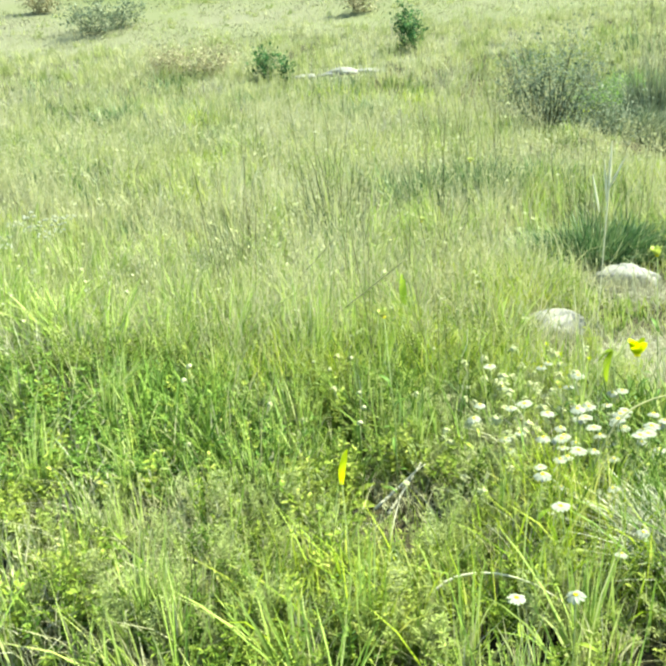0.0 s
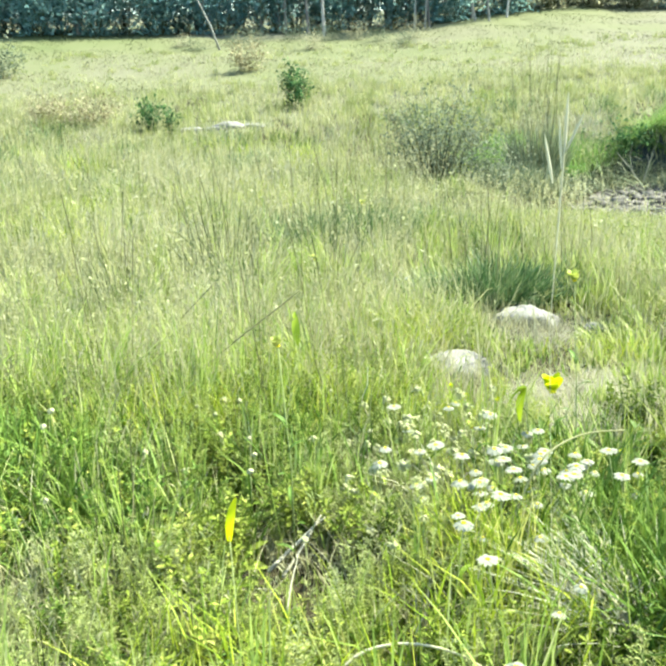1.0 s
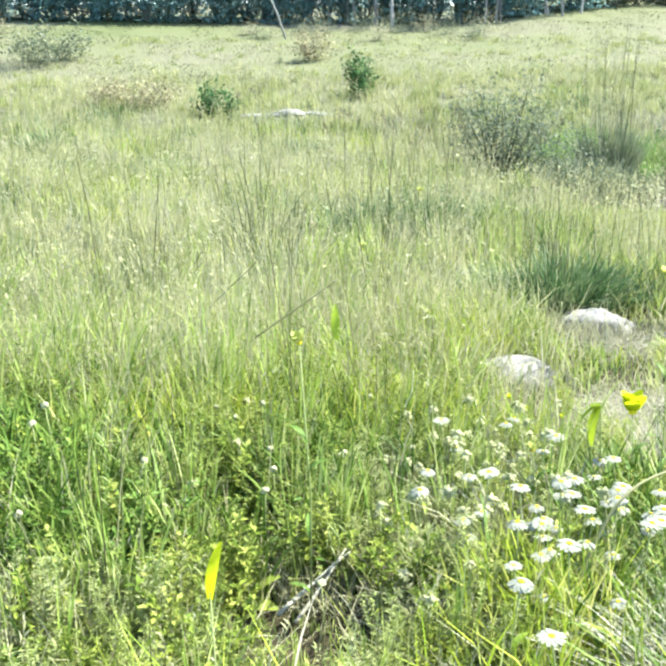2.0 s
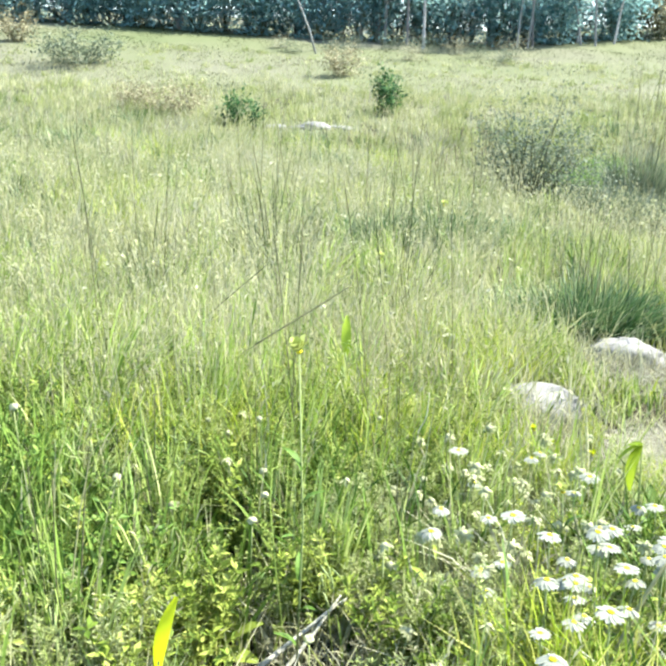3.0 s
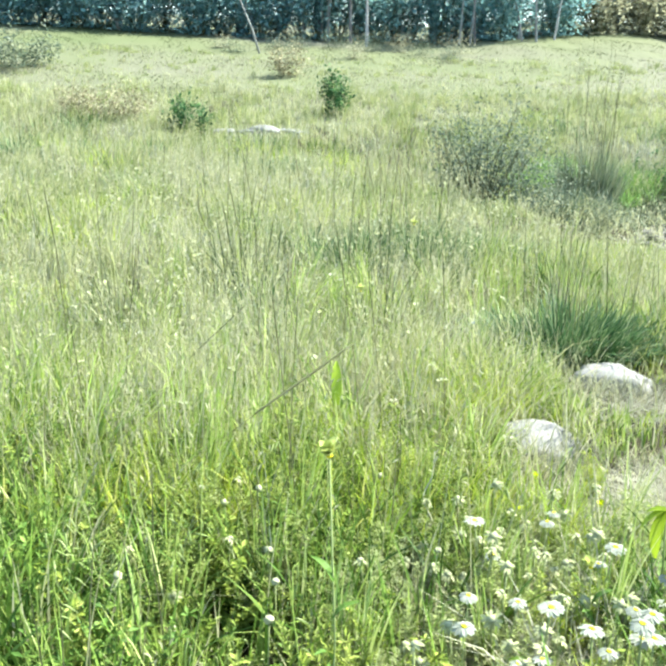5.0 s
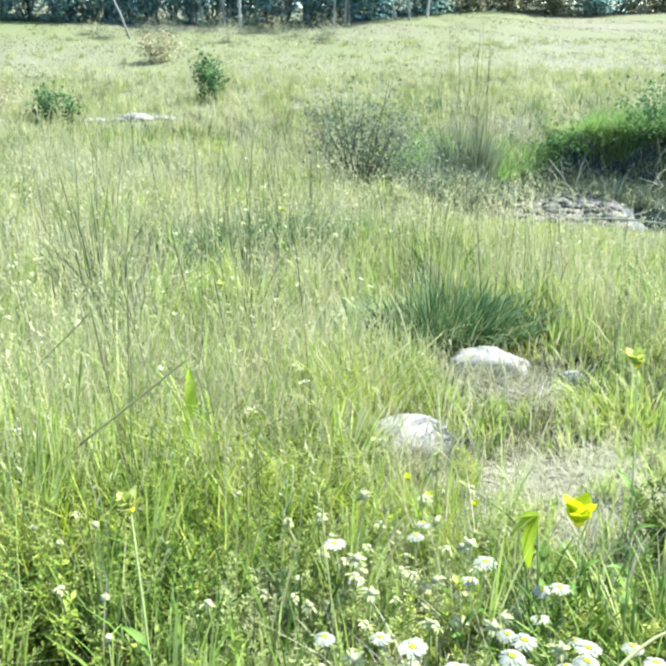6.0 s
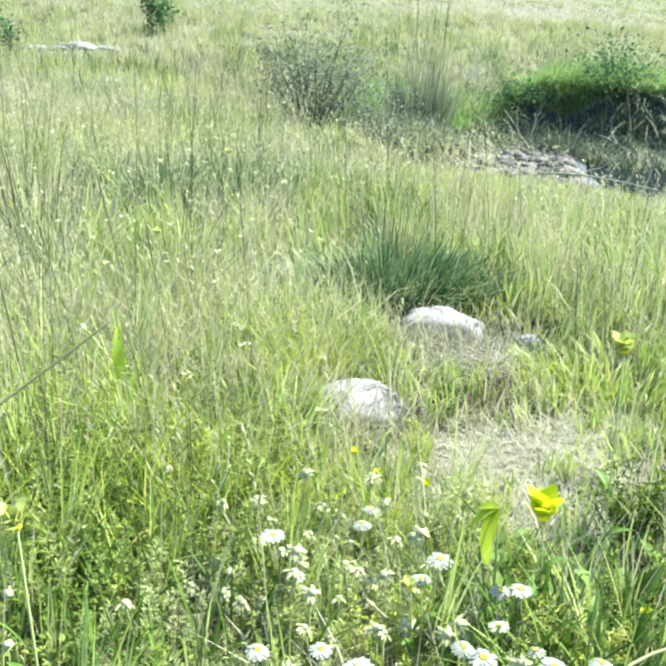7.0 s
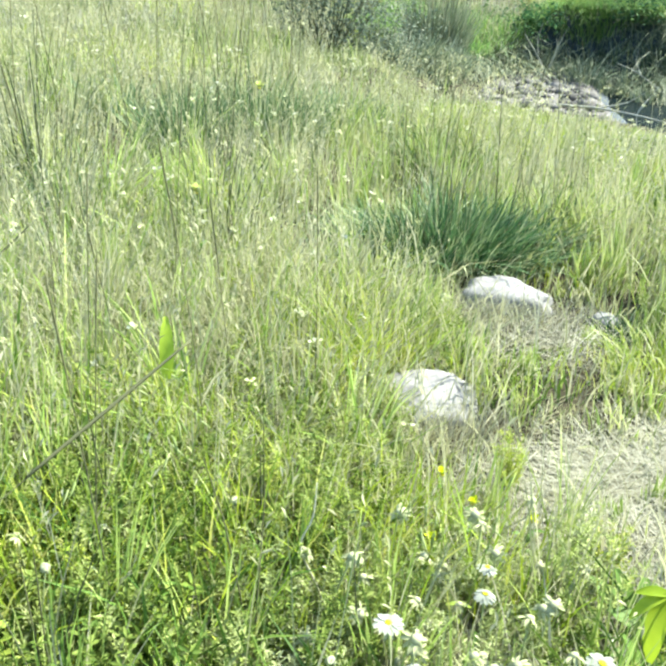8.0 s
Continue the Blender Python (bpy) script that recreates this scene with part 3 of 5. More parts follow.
def herb_clumps(name, count, y0, y1, material, label, tall, leaf, ratio=0.42, moist=None):
    """Cushions of stems with whorls of leaves, dark gaps between them."""
    cx, cy = field(count, y0, y1, spread=0.1)
    ok = keep(cx, cy) & (growth(cx, cy) > 0.62) & (np.hypot(cx - 0.21, cy - 2.12) > 0.17) & ~((cx > 0.42) & (cy < 2.45)) & ~((cx > 0.62) & (cy > 2.4)) & ~gaps(cx, cy) & (np.hypot(cx - 0.9, cy - 3.4) > 0.34) & ~((cx > 0.3) & (cy < 2.95))
    if moist is not None:
        ok &= moist == ((cx < -0.12) & (cy < 3.0) & (cy > 2.1))
    cx, cy = cx[ok], cy[ok]
    per = 8
    size = np.repeat(rng.uniform(0.7, 1.2, len(cx)), per)
    x = np.repeat(cx, per) + rng.normal(0, 0.028, len(cx) * per) * size
    y = np.repeat(cy, per) + rng.normal(0, 0.028, len(cx) * per) * size
    n = len(x)
    h, lean, az = rng.uniform(*tall, n) * size, rng.uniform(0.05, 0.45, n), rng.uniform(0, 2 * np.pi, n)
    base = on_ground(x, y, 0.01)
    out = np.stack([np.cos(az), np.sin(az), np.zeros(n)], 1)
    bits = [blades(base, h, np.full(n, 0.0028), lean, 3, 1.6, az, 0.0)]
    for k in range(5):
        f = 0.5 + 0.5 * k / 4
        foot = base + out * (lean * h * f ** 1.6)[:, None]
        foot[:, 2] += h * f
        for j in range(5):
            bits.append(leaflets(foot, unit(n, -0.1, 0.8), rng.uniform(*leaf, n) * (1.35 - 0.5 * f), ratio))
    return tagged(new(name, array_mesh(name, *joined(bits), material)), label, "plants", kind="stuff")


herb_clumps("herb_cushions", 430, 2.1, 3.7, M_OLIVE, "yellow-green leafy herbs in low cushions", (0.12, 0.24), (0.012, 0.023), 0.34, moist=False)
herb_clumps("moist_herb_cushions", 270, 1.9, 3.0, M_LUSH, "dark blue-green leafy herbs in a moist spot", (0.1, 0.22), (0.016, 0.03), moist=True)
herb_clumps("dark_herb_cushions", 150, 1.5, 3.6, M_HERB, "deep green leafy herbs in low cushions", (0.1, 0.2), (0.016, 0.032))

# trodden mat of pale straw, and thin dry blades before the stones
bits = []
for cx, cy, rx, ry, n, lo, hi, leans in [(1.22, 3.27, 0.3, 0.16, 3800, 0.02, 0.05, (2.0, 5.0)), (1.5, 3.4, 0.3, 0.12, 900, 0.02, 0.06, (1.5, 4.0)), (1.0, 2.95, 0.3, 0.15, 2200, 0.03, 0.07, (1.5, 4.0)), (1.33, 3.95, 0.25, 0.15, 900, 0.03, 0.08, (1.0, 3.0)),
                                         (0.9, 3.52, 0.2, 0.05, 260, 0.05, 0.16, (0.1, 0.7)), (1.3, 4.1, 0.27, 0.06, 420, 0.05, 0.14, (0.1, 0.9)), (0.3, 2.25, 0.14, 0.1, 120, 0.02, 0.06, (1.5, 4.0)), (0.6, 2.62, 0.24, 0.22, 1900, 0.04, 0.13, (0.4, 1.8)), (0.42, 2.4, 0.14, 0.14, 500, 0.04, 0.1, (0.4, 1.8))]:
    x, y = rng.normal(cx, rx * 0.6, n), rng.normal(cy, ry * 0.6, n)
    bits.append(blades(on_ground(x, y, -0.006), rng.uniform(lo, hi, n), rng.uniform(0.0015, 0.0034, n), rng.uniform(*leans, n), 3, 1.2, droop=0.12))
tagged(new("straw_mat", array_mesh("straw_mat", *joined(bits), M_MAT)), "trodden pale straw lying flat on the soil", "straw", kind="stuff")

# lush darker grass in moist spots: beside the daisies, by the left herbs and below the yellow flowers
spots = [(-0.5, 2.62, 0.25, 0.3, 1100), (-0.2, 2.35, 0.3, 0.25, 250), (0.98, 2.5, 0.2, 0.22, 350), (0.99, 1.95, 0.2, 0.3, 1300), (1.08, 1.75, 0.18, 0.25, 1100), (0.2, 3.0, 0.2, 0.2, 250), (0.3, 2.62, 0.25, 0.15, 200)]
bits = []
for cx, cy, rx, ry, n in spots:
    x, y = rng.normal(cx, rx * 0.6, n), rng.normal(cy, ry * 0.6, n)
    bits.append(blades(on_ground(x, y, 0.01), rng.uniform(0.12, 0.32, n), rng.uniform(0.005, 0.012, n), rng.uniform(0.1, 0.9, n), 4))
tagged(new("lush_grass", array_mesh("lush_grass", *joined(bits), M_LUSH)), "lush dark green broad-bladed grass in moist spots", "grass", kind="stuff")

# pale withered shoots among the daisies and grass that veils the stone
bits = []
NEAR_SHOOTS = [(0.46, 2.26, 0.2, 0.2, 420, 0.05, 0.18), (0.52, 1.85, 0.2, 0.2, 450, 0.05, 0.2), (0.62, 2.55, 0.3, 0.2, 900, 0.05, 0.18), (0.9, 2.9, 0.3, 0.2, 500, 0.04, 0.12), (0.48, 2.62, 0.25, 0.25, 800, 0.08, 0.22), (-0.42, 1.8, 0.3, 0.35, 1100, 0.1, 0.26), (0.16, 2.3, 0.14, 0.14, 260, 0.05, 0.14), (0.4, 2.24, 0.1, 0.14, 200, 0.05, 0.12), (0.7, 2.75, 0.2, 0.2, 500, 0.05, 0.14)]
FAR_SHOOTS = [(0.8, 3.46, 0.16, 0.07, 210, 0.1, 0.21), (1.25, 4.08, 0.25, 0.07, 150, 0.06, 0.14), (0.55, 3.75, 0.35, 0.35, 1100, 0.15, 0.36), (0.95, 4.1, 0.3, 0.2, 350, 0.1, 0.2), (0.35, 3.4, 0.3, 0.2, 500, 0.15, 0.32), (1.5, 3.5, 0.35, 0.3, 500, 0.04, 0.14), (0.3, 4.05, 0.6, 0.4, 1500, 0.2, 0.42), (0.6, 3.35, 0.25, 0.15, 400, 0.08, 0.2), (0.55, 3.15, 0.35, 0.25, 800, 0.1, 0.25)]
for cx, cy, rx, ry, n, lo, hi in NEAR_SHOOTS + FAR_SHOOTS:
    x, y = rng.normal(cx, rx * 0.6, n), rng.normal(cy, ry * 0.6, n)
    bits.append(blades(on_ground(x, y, 0.01), rng.uniform(lo, hi, n), rng.uniform(0.0025, 0.006, n), rng.uniform(0.1, 1.0, n), 3))
tagged(new("withered_shoots", array_mesh("withered_shoots", *joined(bits), M_STRAW)), "pale withered shoots standing among the daisies", "grass", kind="stuff")

# tufts of glowing lime grass
bits = []
for cx, cy, rx, ry, n in [(0.72, 3.75, 0.2, 0.2, 900), (-0.05, 3.0, 0.2, 0.12, 500), (0.42, 3.0, 0.24, 0.16, 200), (0.2, 3.45, 0.2, 0.15, 400), (-0.35, 3.0, 0.15, 0.15, 250), (0.5, 3.15, 0.35, 0.25, 600), (0.66, 2.0, 0.12, 0.1, 300), (0.6, 1.75, 0.2, 0.15, 220),
                          (0.1, 1.6, 0.25, 0.15, 260), (1.55, 3.75, 0.2, 0.2, 220), (2.2, 6.5, 0.6, 0.5, 900), (2.9, 8.2, 0.8, 0.5, 1200)]:
    x, y = rng.normal(cx, rx * 0.6, n), rng.normal(cy, ry * 0.6, n)
    ok = keep(x, y)
    x, y = x[ok], y[ok]
    n = len(x)
    bits.append(blades(on_ground(x, y, 0.01), rng.uniform(0.12, 0.34, n) * np.clip(growth(x, y), 0.1, 1), rng.uniform(0.003, 0.007, n), rng.uniform(0.1, 0.7, n), 3))
tagged(new("lime_grass", array_mesh("lime_grass", *joined(bits), M_LIMEGRASS)), "fresh lime-yellow grass in bright tufts", "grass", kind="stuff")


def patches(name, count, y0, y1, material, label, tall, lean, each=85, wide=(0.003, 0.0065)):
    """Grass standing in separate tufts and streaks of one colour."""
    bits = []
    cx, cy = field(count, y0, y1, spread=0.1)
    ok = keep(cx, cy, 0.2)
    for px, py in zip(cx[ok], cy[ok]):
        n, size = int(each * rng.uniform(0.5, 1.4)), (0.5 + 0.16 * py) * rng.uniform(0.6, 1.5)
        x, y = px + rng.normal(0, 0.075 * size, n), py + rng.normal(0, 0.06 * size, n)
        ok = keep(x, y)
        x, y = x[ok], y[ok]
        n = len(x)
        far = 0.7 + 0.13 * py
        h = rng.uniform(*tall, n) * np.clip(growth(x, y), 0.1, 1.2) * (0.85 + 0.03 * py)
        bits.append(blades(on_ground(x, y, 0.01), h, rng.uniform(*wide, n) * far, rng.uniform(*lean, n), 3))
    return tagged(new(name, array_mesh(name, *joined(bits), material)), label, "grass", kind="stuff")


patches("lime_tufts", 80, 2.9, 14, M_LIMEGRASS, "lime-green grass tufts scattered through the meadow", (0.1, 0.3), (0.1, 0.7))
patches("green_tufts", 80, 2.9, 14, M_LUSH, "dark green leafy grass tufts scattered through the meadow", (0.08, 0.27), (0.1, 0.9))
patches("bleached_tufts", 110, 1.4, 16, M_MAT, "bleached grey dead grass tufts between green ones", (0.1, 0.32), (0.1, 1.1))
patches("olive_tufts", 70, 4, 18, M_TUSSOCK, "olive grass tufts in the farther meadow", (0.1, 0.32), (0.1, 0.8))

# small cream flower heads scattered over the farther meadow
x, y = field(1000, 3.2, 9.5)
ok = keep(x, y) & (growth(x, y) > 0.7) & (x < 0.45 * y)
x, y = x[ok], y[ok]
n = len(x)
top = on_ground(x, y)
top[:, 2] += rng.uniform(0.24, 0.5, n)
size = 0.5 + 0.09 * y
bits = [blades(on_ground(x, y, 0.01), top[:, 2] - ground_z(x, y), np.full(n, 0.002) * size, np.full(n, 0.01), 2)]
tagged(new("cream_flower_stems", array_mesh("cream_flower_stems", *joined(bits), M_STRAW)), "thin stems of small cream flowers", "plants", kind="stuff")
bits = [leaflets(top + rng.normal(0, 0.004, (n, 3)) * size[:, None], unit(n, 0.0, 0.6), rng.uniform(0.009, 0.018, n) * size, 0.8) for k in range(6)]
tagged(new("cream_flowers", array_mesh("cream_flowers", *joined(bits), M_CREAM)), "small cream flower heads scattered in the grass", "plants", kind="stuff")

# grass that hangs over the far bank of the stream
n = 17000
s, a = rng.uniform(-2.2, 9, n), rng.uniform(0, 1, n) ** 1.6
half = np.sqrt(np.clip((s + 0.45) * 2, 0, 1)) * (1.9 + 0.12 * np.clip(s, 0, 6))
x = STREAM[0] + ALONG[0] * s + ACROSS[0] * (half + 0.22 + a * 1.5)
y = STREAM[1] + ALONG[1] * s + ACROSS[1] * (half + 0.22 + a * 1.5)
az = np.where(a < 0.3, rng.normal(math.atan2(-0.82, -0.57), 0.6, n), rng.uniform(0, 2 * np.pi, n))
bank = blades(on_ground(x, y, 0.02), rng.uniform(0.22, 0.6, n), rng.uniform(0.008, 0.018, n), np.where(a < 0.3, rng.uniform(0.5, 1.4, n), rng.uniform(0.1, 0.7, n)), 4, az=az, droop=0.55)
m = 5000
s, f = rng.uniform(-0.6, 9, m), rng.uniform(0, 1, m)
half = np.sqrt(np.clip((s + 0.45) * 2, 0, 1)) * (1.9 + 0.12 * np.clip(s, 0, 6)) + 0.02 + 0.3 * f
x, y = STREAM[0] + ALONG[0] * s + ACROSS[0] * half, STREAM[1] + ALONG[1] * s + ACROSS[1] * half
foot = on_ground(x, y, 0.01)
hang = blades(foot, rng.uniform(0.12, 0.4, m), rng.uniform(0.008, 0.016, m), rng.uniform(0.5, 1.6, m), 4, az=rng.normal(math.atan2(-0.82, -0.57), 0.7, m), droop=0.7)
m = 6000
s, f = np.repeat(rng.uniform(-0.6, 7, 40), 150) + rng.normal(0, 0.1, m), rng.uniform(0, 1, m)
half = np.sqrt(np.clip((s + 0.45) * 2, 0, 1)) * (1.9 + 0.12 * np.clip(s, 0, 6)) + 0.15 - 0.75 * f
x, y = STREAM[0] + ALONG[0] * s + ACROSS[0] * half, STREAM[1] + ALONG[1] * s + ACROSS[1] * half
clump = np.floor(s * 2.2).astype(int)
pale = blades(on_ground(x, y, 0.02), rng.uniform(0.2, 0.62, m) * (0.6 + np.modf(np.abs(clump) * 0.618)[0]), rng.uniform(0.009, 0.02, m), rng.uniform(0.6, 1.8, m), 4, az=rng.normal(math.atan2(-0.82, -0.57), 0.8, m), droop=0.7)
tagged(new("pale_bank_weeds", array_mesh("pale_bank_weeds", *pale, M_REED)), "pale grey-green weeds drooping over the stream bank", "plants", kind="stuff")
tagged(new("bank_weeds", array_mesh("bank_weeds", *hang, M_SHRUB)), "dark weeds growing on the shaded stream bank", "plants", kind="stuff")
tagged(new("bank_grass", array_mesh("bank_grass", *bank, M_BANK)), "lush green grass hanging over the stream bank", "grass", kind="stuff")


# ---- stones ----
def rock_bmesh(size, seed, cuts=3, rough=0.22):
    bm = bmesh.new()
    bmesh.ops.create_icosphere(bm, subdivisions=cuts, radius=1)
    off = Vector((seed * 3.7, seed * 1.9, seed * 5.3))
    for v in bm.verts:
        c = v.co.normalized()
        k = 1 + rough * noise.noise(c * 1.3 + off) * 1.6 + rough * 0.45 * noise.noise(c * 3.7 + off) + rough * 0.15 * noise.noise(c * 11 + off)
        c = c * k
        c.z = max(c.z, -0.55)
        v.co = Vector((c.x * size[0], c.y * size[1], c.z * size[2]))
    return bm


def stone(place, size, turn, seed, label, material=None, cuts=4, tilt=0):
    ob = part("stone", rock_bmesh(size, seed, cuts), material or M_STONE, None)
    z = float(ground_z(place[0], place[1]))
    ob.matrix_world = pose(place[0], place[1], z + size[2] * 0.35, tilt, 0, turn)
    smooth(ob)
    return tagged(ob, label, "stone")


stone((0.9, 3.66), (0.14, 0.095, 0.068), 8, 13, "pale limestone block half hidden by grass", tilt=14)
stone((1.35, 4.27), (0.15, 0.09, 0.06), -8, 8, "flat pale limestone lying before a green tussock", tilt=12)
stone((1.64, 4.12), (0.052, 0.046, 0.024), 40, 9, "small white stone in short grass", cuts=3, tilt=14)
stone((0.72, 2.84), (0.03, 0.025, 0.025), 10, 6, "small pale pebble between the daisies", cuts=3)

for x, y, size in ((-1.35, 16.2, 0.2), (-0.95, 16.3, 0.16), (-0.7, 16.35, 0.26), (-0.3, 16.4, 0.18), (-0.05, 16.3, 0.14)):
    stone((x, y), (size * 1.2, size * 0.6, size * 0.3), 20 * x, 30 + 4 * x, "pale flat stone far off in dry grass", cuts=3)

# rubble of the stream's bar: single rocks, and finer gravel
rocks = [smooth(part("rubble_rock", rock_bmesh((0.1, 0.08, 0.06), 20 + k, 2, 0.35), M_RUBBLE, None)) for k in range(4)]
for k, ob in enumerate(rocks):
    tagged(ob, "rough grey-beige rock on the stream's gravel bar", "rock", "rocks of the gravel bar")
made = 0
for k in range(900):
    s, u = rng.uniform(-0.1, 2.1), rng.uniform(-0.68, 0.98)
    half = math.sqrt(min(max((s + 0.45) * 2, 0), 1)) * (1.9 + 0.12 * max(s, 0))
    if u > 2.2 - 2 * s:
        continue
    c = STREAM + ALONG * s + ACROSS * (u * half)
    size = rng.uniform(0.3, 1.0) ** 1.7 * 1.0
    m = pose(c[0], c[1], float(ground_z(c[0], c[1])) + 0.015 * size, *rng.uniform(-14, 14, 2), rng.uniform(0, 360)) @ Matrix.Scale(size, 4)
    if made < 4:
        rocks[made].matrix_world = m
    else:
        ob = rocks[made % 4].copy()
        scene.collection.objects.link(ob)
        ob.matrix_world = m
    made += 1
    if made >= 290:
        break
n = 12000
u = rng.uniform(-0.72, 0.98, n)
s = -0.2 + (1.35 - 0.5 * u) * rng.uniform(0, 1, n)
half = np.sqrt(np.clip((s + 0.45) * 2, 0, 1)) * (1.9 + 0.12 * np.clip(s, 0, 6))
x, y = STREAM[0] + ALONG[0] * s + ACROSS[0] * u * half, STREAM[1] + ALONG[1] * s + ACROSS[1] * u * half
c = on_ground(x, y, 0.004)
r = rng.uniform(0.012, 0.035, n)
corner = np.array([(1, 0, 0), (0, 1, 0), (-1, 0, 0), (0, -1, 0), (0, 0, 0.8)])
gvv = (c[:, None] + (corner[None] + rng.normal(0, 0.25, (n, 5, 3))) * r[:, None, None]).reshape(-1, 3)
gtt = (np.arange(n)[:, None, None] * 5 + np.array([(0, 1, 4), (1, 2, 4), (2, 3, 4), (3, 0, 4)])[None]).reshape(-1, 3)
tagged(new("gravel", array_mesh("gravel", gvv, gtt, M_GRAVEL)), "grey-beige gravel along the stream", "gravel", kind="stuff")


# ---- tussocks, reeds, shrubs ----
def thing(name, label, category, group=""):
    ob = new(name)
    ob.empty_display_size = 0.05
    return tagged(ob, label, category, group)


def tussock(name, place, radius, tall, count, label, material=M_TUSSOCK, stalks=0, width=(0.004, 0.009), lean=1.0, rise=1.75):
    root = thing(name, label, "grass clump")
    root.matrix_world = pose(place[0], place[1], float(ground_z(*place)))
    a, r = rng.uniform(0, 2 * np.pi, count), radius[0] * np.sqrt(rng.uniform(0, 1, count))
    base = np.stack([r * np.cos(a), r * np.sin(a) * radius[1] / radius[0], np.full(count, -0.02)], 1)
    h = rng.uniform(0.4, 1.0, count) ** 0.8 * tall * (1.15 - 0.4 * r / radius[0]) * (1 + 0.18 * np.sin(3.1 * a + 7 * r / radius[0]))
    v = blades(base, h, rng.uniform(*width, count), rng.uniform(0.2, 1.0, count) * (0.4 + 0.8 * r / radius[0]) * lean, 5, az=a + rng.normal(0, 0.5, count), droop=0.45)
    put(new("leaf_tuft", array_mesh("leaf_tuft", *v, material)), root)
    meshes = []
    for k in range(stalks):
        a, r = rng.uniform(0, math.tau), radius[0] * 0.75 * math.sqrt(rng.uniform(0, 1))
        m = pose(r * math.cos(a), r * math.sin(a) * radius[1] / radius[0], -0.02, rng.uniform(-7, 7), rng.uniform(-7, 7), rng.uniform(0, 360)) @ Matrix.Scale(rng.uniform(0.75, 1.15), 4)
        if k < 3:
            t, bow = width[1] * 0.16, 0.25 * tall * (k - 1)
            ob = part("flower_stalk", tube([(0, 0, 0), (bow * 0.2, 0, 0.4 * rise * tall), (bow * 0.6, 0, 0.75 * rise * tall), (bow, 0, rise * tall)], [t, t, t * 0.8, t * 0.4], 4), M_DARKSTEM if k else M_STRAW, root)
            meshes.append(ob.data)
        else:
            ob = put(new("flower_stalk", meshes[k % 3]), root)
        ob.matrix_basis = m
    return root


tussock("grass_tussock", (1.27, 4.64), (0.42, 0.2), 0.33, 2000, "dense dark green grass tussock behind a pale stone", stalks=26, width=(0.004, 0.009), lean=1.05, rise=1.9)
tussock("grass_tussock", (1.78, 4.85), (0.2, 0.18), 0.3, 380, "yellowish green grass tussock beside the dark one", M_GRASS, 10)
tussock("grass_tussock", (0.75, 6.1), (0.3, 0.22), 0.5, 1500, "olive grass tussock among seeding grass", M_TUSSOCK, 24, (0.005, 0.01), 0.6)
tussock("grass_tussock", (0.4, 5.8), (0.2, 0.16), 0.46, 800, "dark olive grass tussock with wiry stalks", M_TUSSOCK, 18, (0.004, 0.009), 0.6)
tussock("grass_tussock", (-0.16, 5.3), (0.2, 0.16), 0.72, 150, "wiry dark green grass fan above the meadow", M_WIRY, 12, (0.005, 0.009), 0.6, 1.3)
tussock("grass_tussock", (-0.6, 4.6), (0.14, 0.12), 0.6, 90, "thin wiry dark green grass fan", M_WIRY, 8, (0.004, 0.007), 0.55, 1.4)
tussock("grass_tussock", (0.45, 4.6), (0.12, 0.1), 0.58, 80, "thin wiry dark green grass fan", M_WIRY, 6, (0.004, 0.007), 0.5, 1.4)
tussock("grass_tussock", (1.3, 6.8), (0.4, 0.3), 0.36, 1100, "olive green low tussock in the meadow", M_TUSSOCK, 10)
tussock("reed_clump", (3.85, 12.95), (0.4, 0.36), 1.0, 1100, "tall reed clump with long dry stalks by the stream", M_REED, 34, (0.01, 0.018), 0.35, 1.95)
tussock("reed_clump", (3.1, 11.6), (0.65, 0.5), 0.6, 2200, "blue-green rush clump near the stream", M_REED, 14, (0.01, 0.018))
tussock("grass_tussock", (1.75, 3.75), (0.28, 0.22), 0.22, 420, "short green tussock by the straw patch", M_GRASS, 8)


for k in range(16):
    c = STREAM + ALONG * (-0.7 + 0.3 * k + rng.uniform(-0.1, 0.1)) + ACROSS * rng.uniform(0.75, 1.5)
    tussock("bank_weed", (float(c[0]), float(c[1])), (0.22, 0.18), rng.uniform(0.4, 0.65), 70, "pale grey-green arching weed at the stream's edge", M_REED, 2, (0.01, 0.02), 1.2, 1.2)

for k in range(20):
    x, y = [float(v[0]) for v in field(1, 3.6 + 0.5 * k, 4.6 + 0.5 * k, spread=-0.2)]
    if keep(np.array([x]), np.array([y]), 0.8)[0] and math.hypot(x - 1.36, y - 4.5) > 0.9 and growth(np.array([x]), np.array([y]))[0] > 0.7:
        tussock("grass_tussock", (x, y), (0.1 + 0.02 * y, 0.1 + 0.015 * y), 0.28 + 0.012 * y, 260, "small olive-green grass clump in the dry meadow" if k % 2 else "small fresh green grass clump in the meadow", M_TUSSOCK if k % 2 else M_LUSH, 2, (0.004 + 0.0006 * y, 0.008 + 0.001 * y))


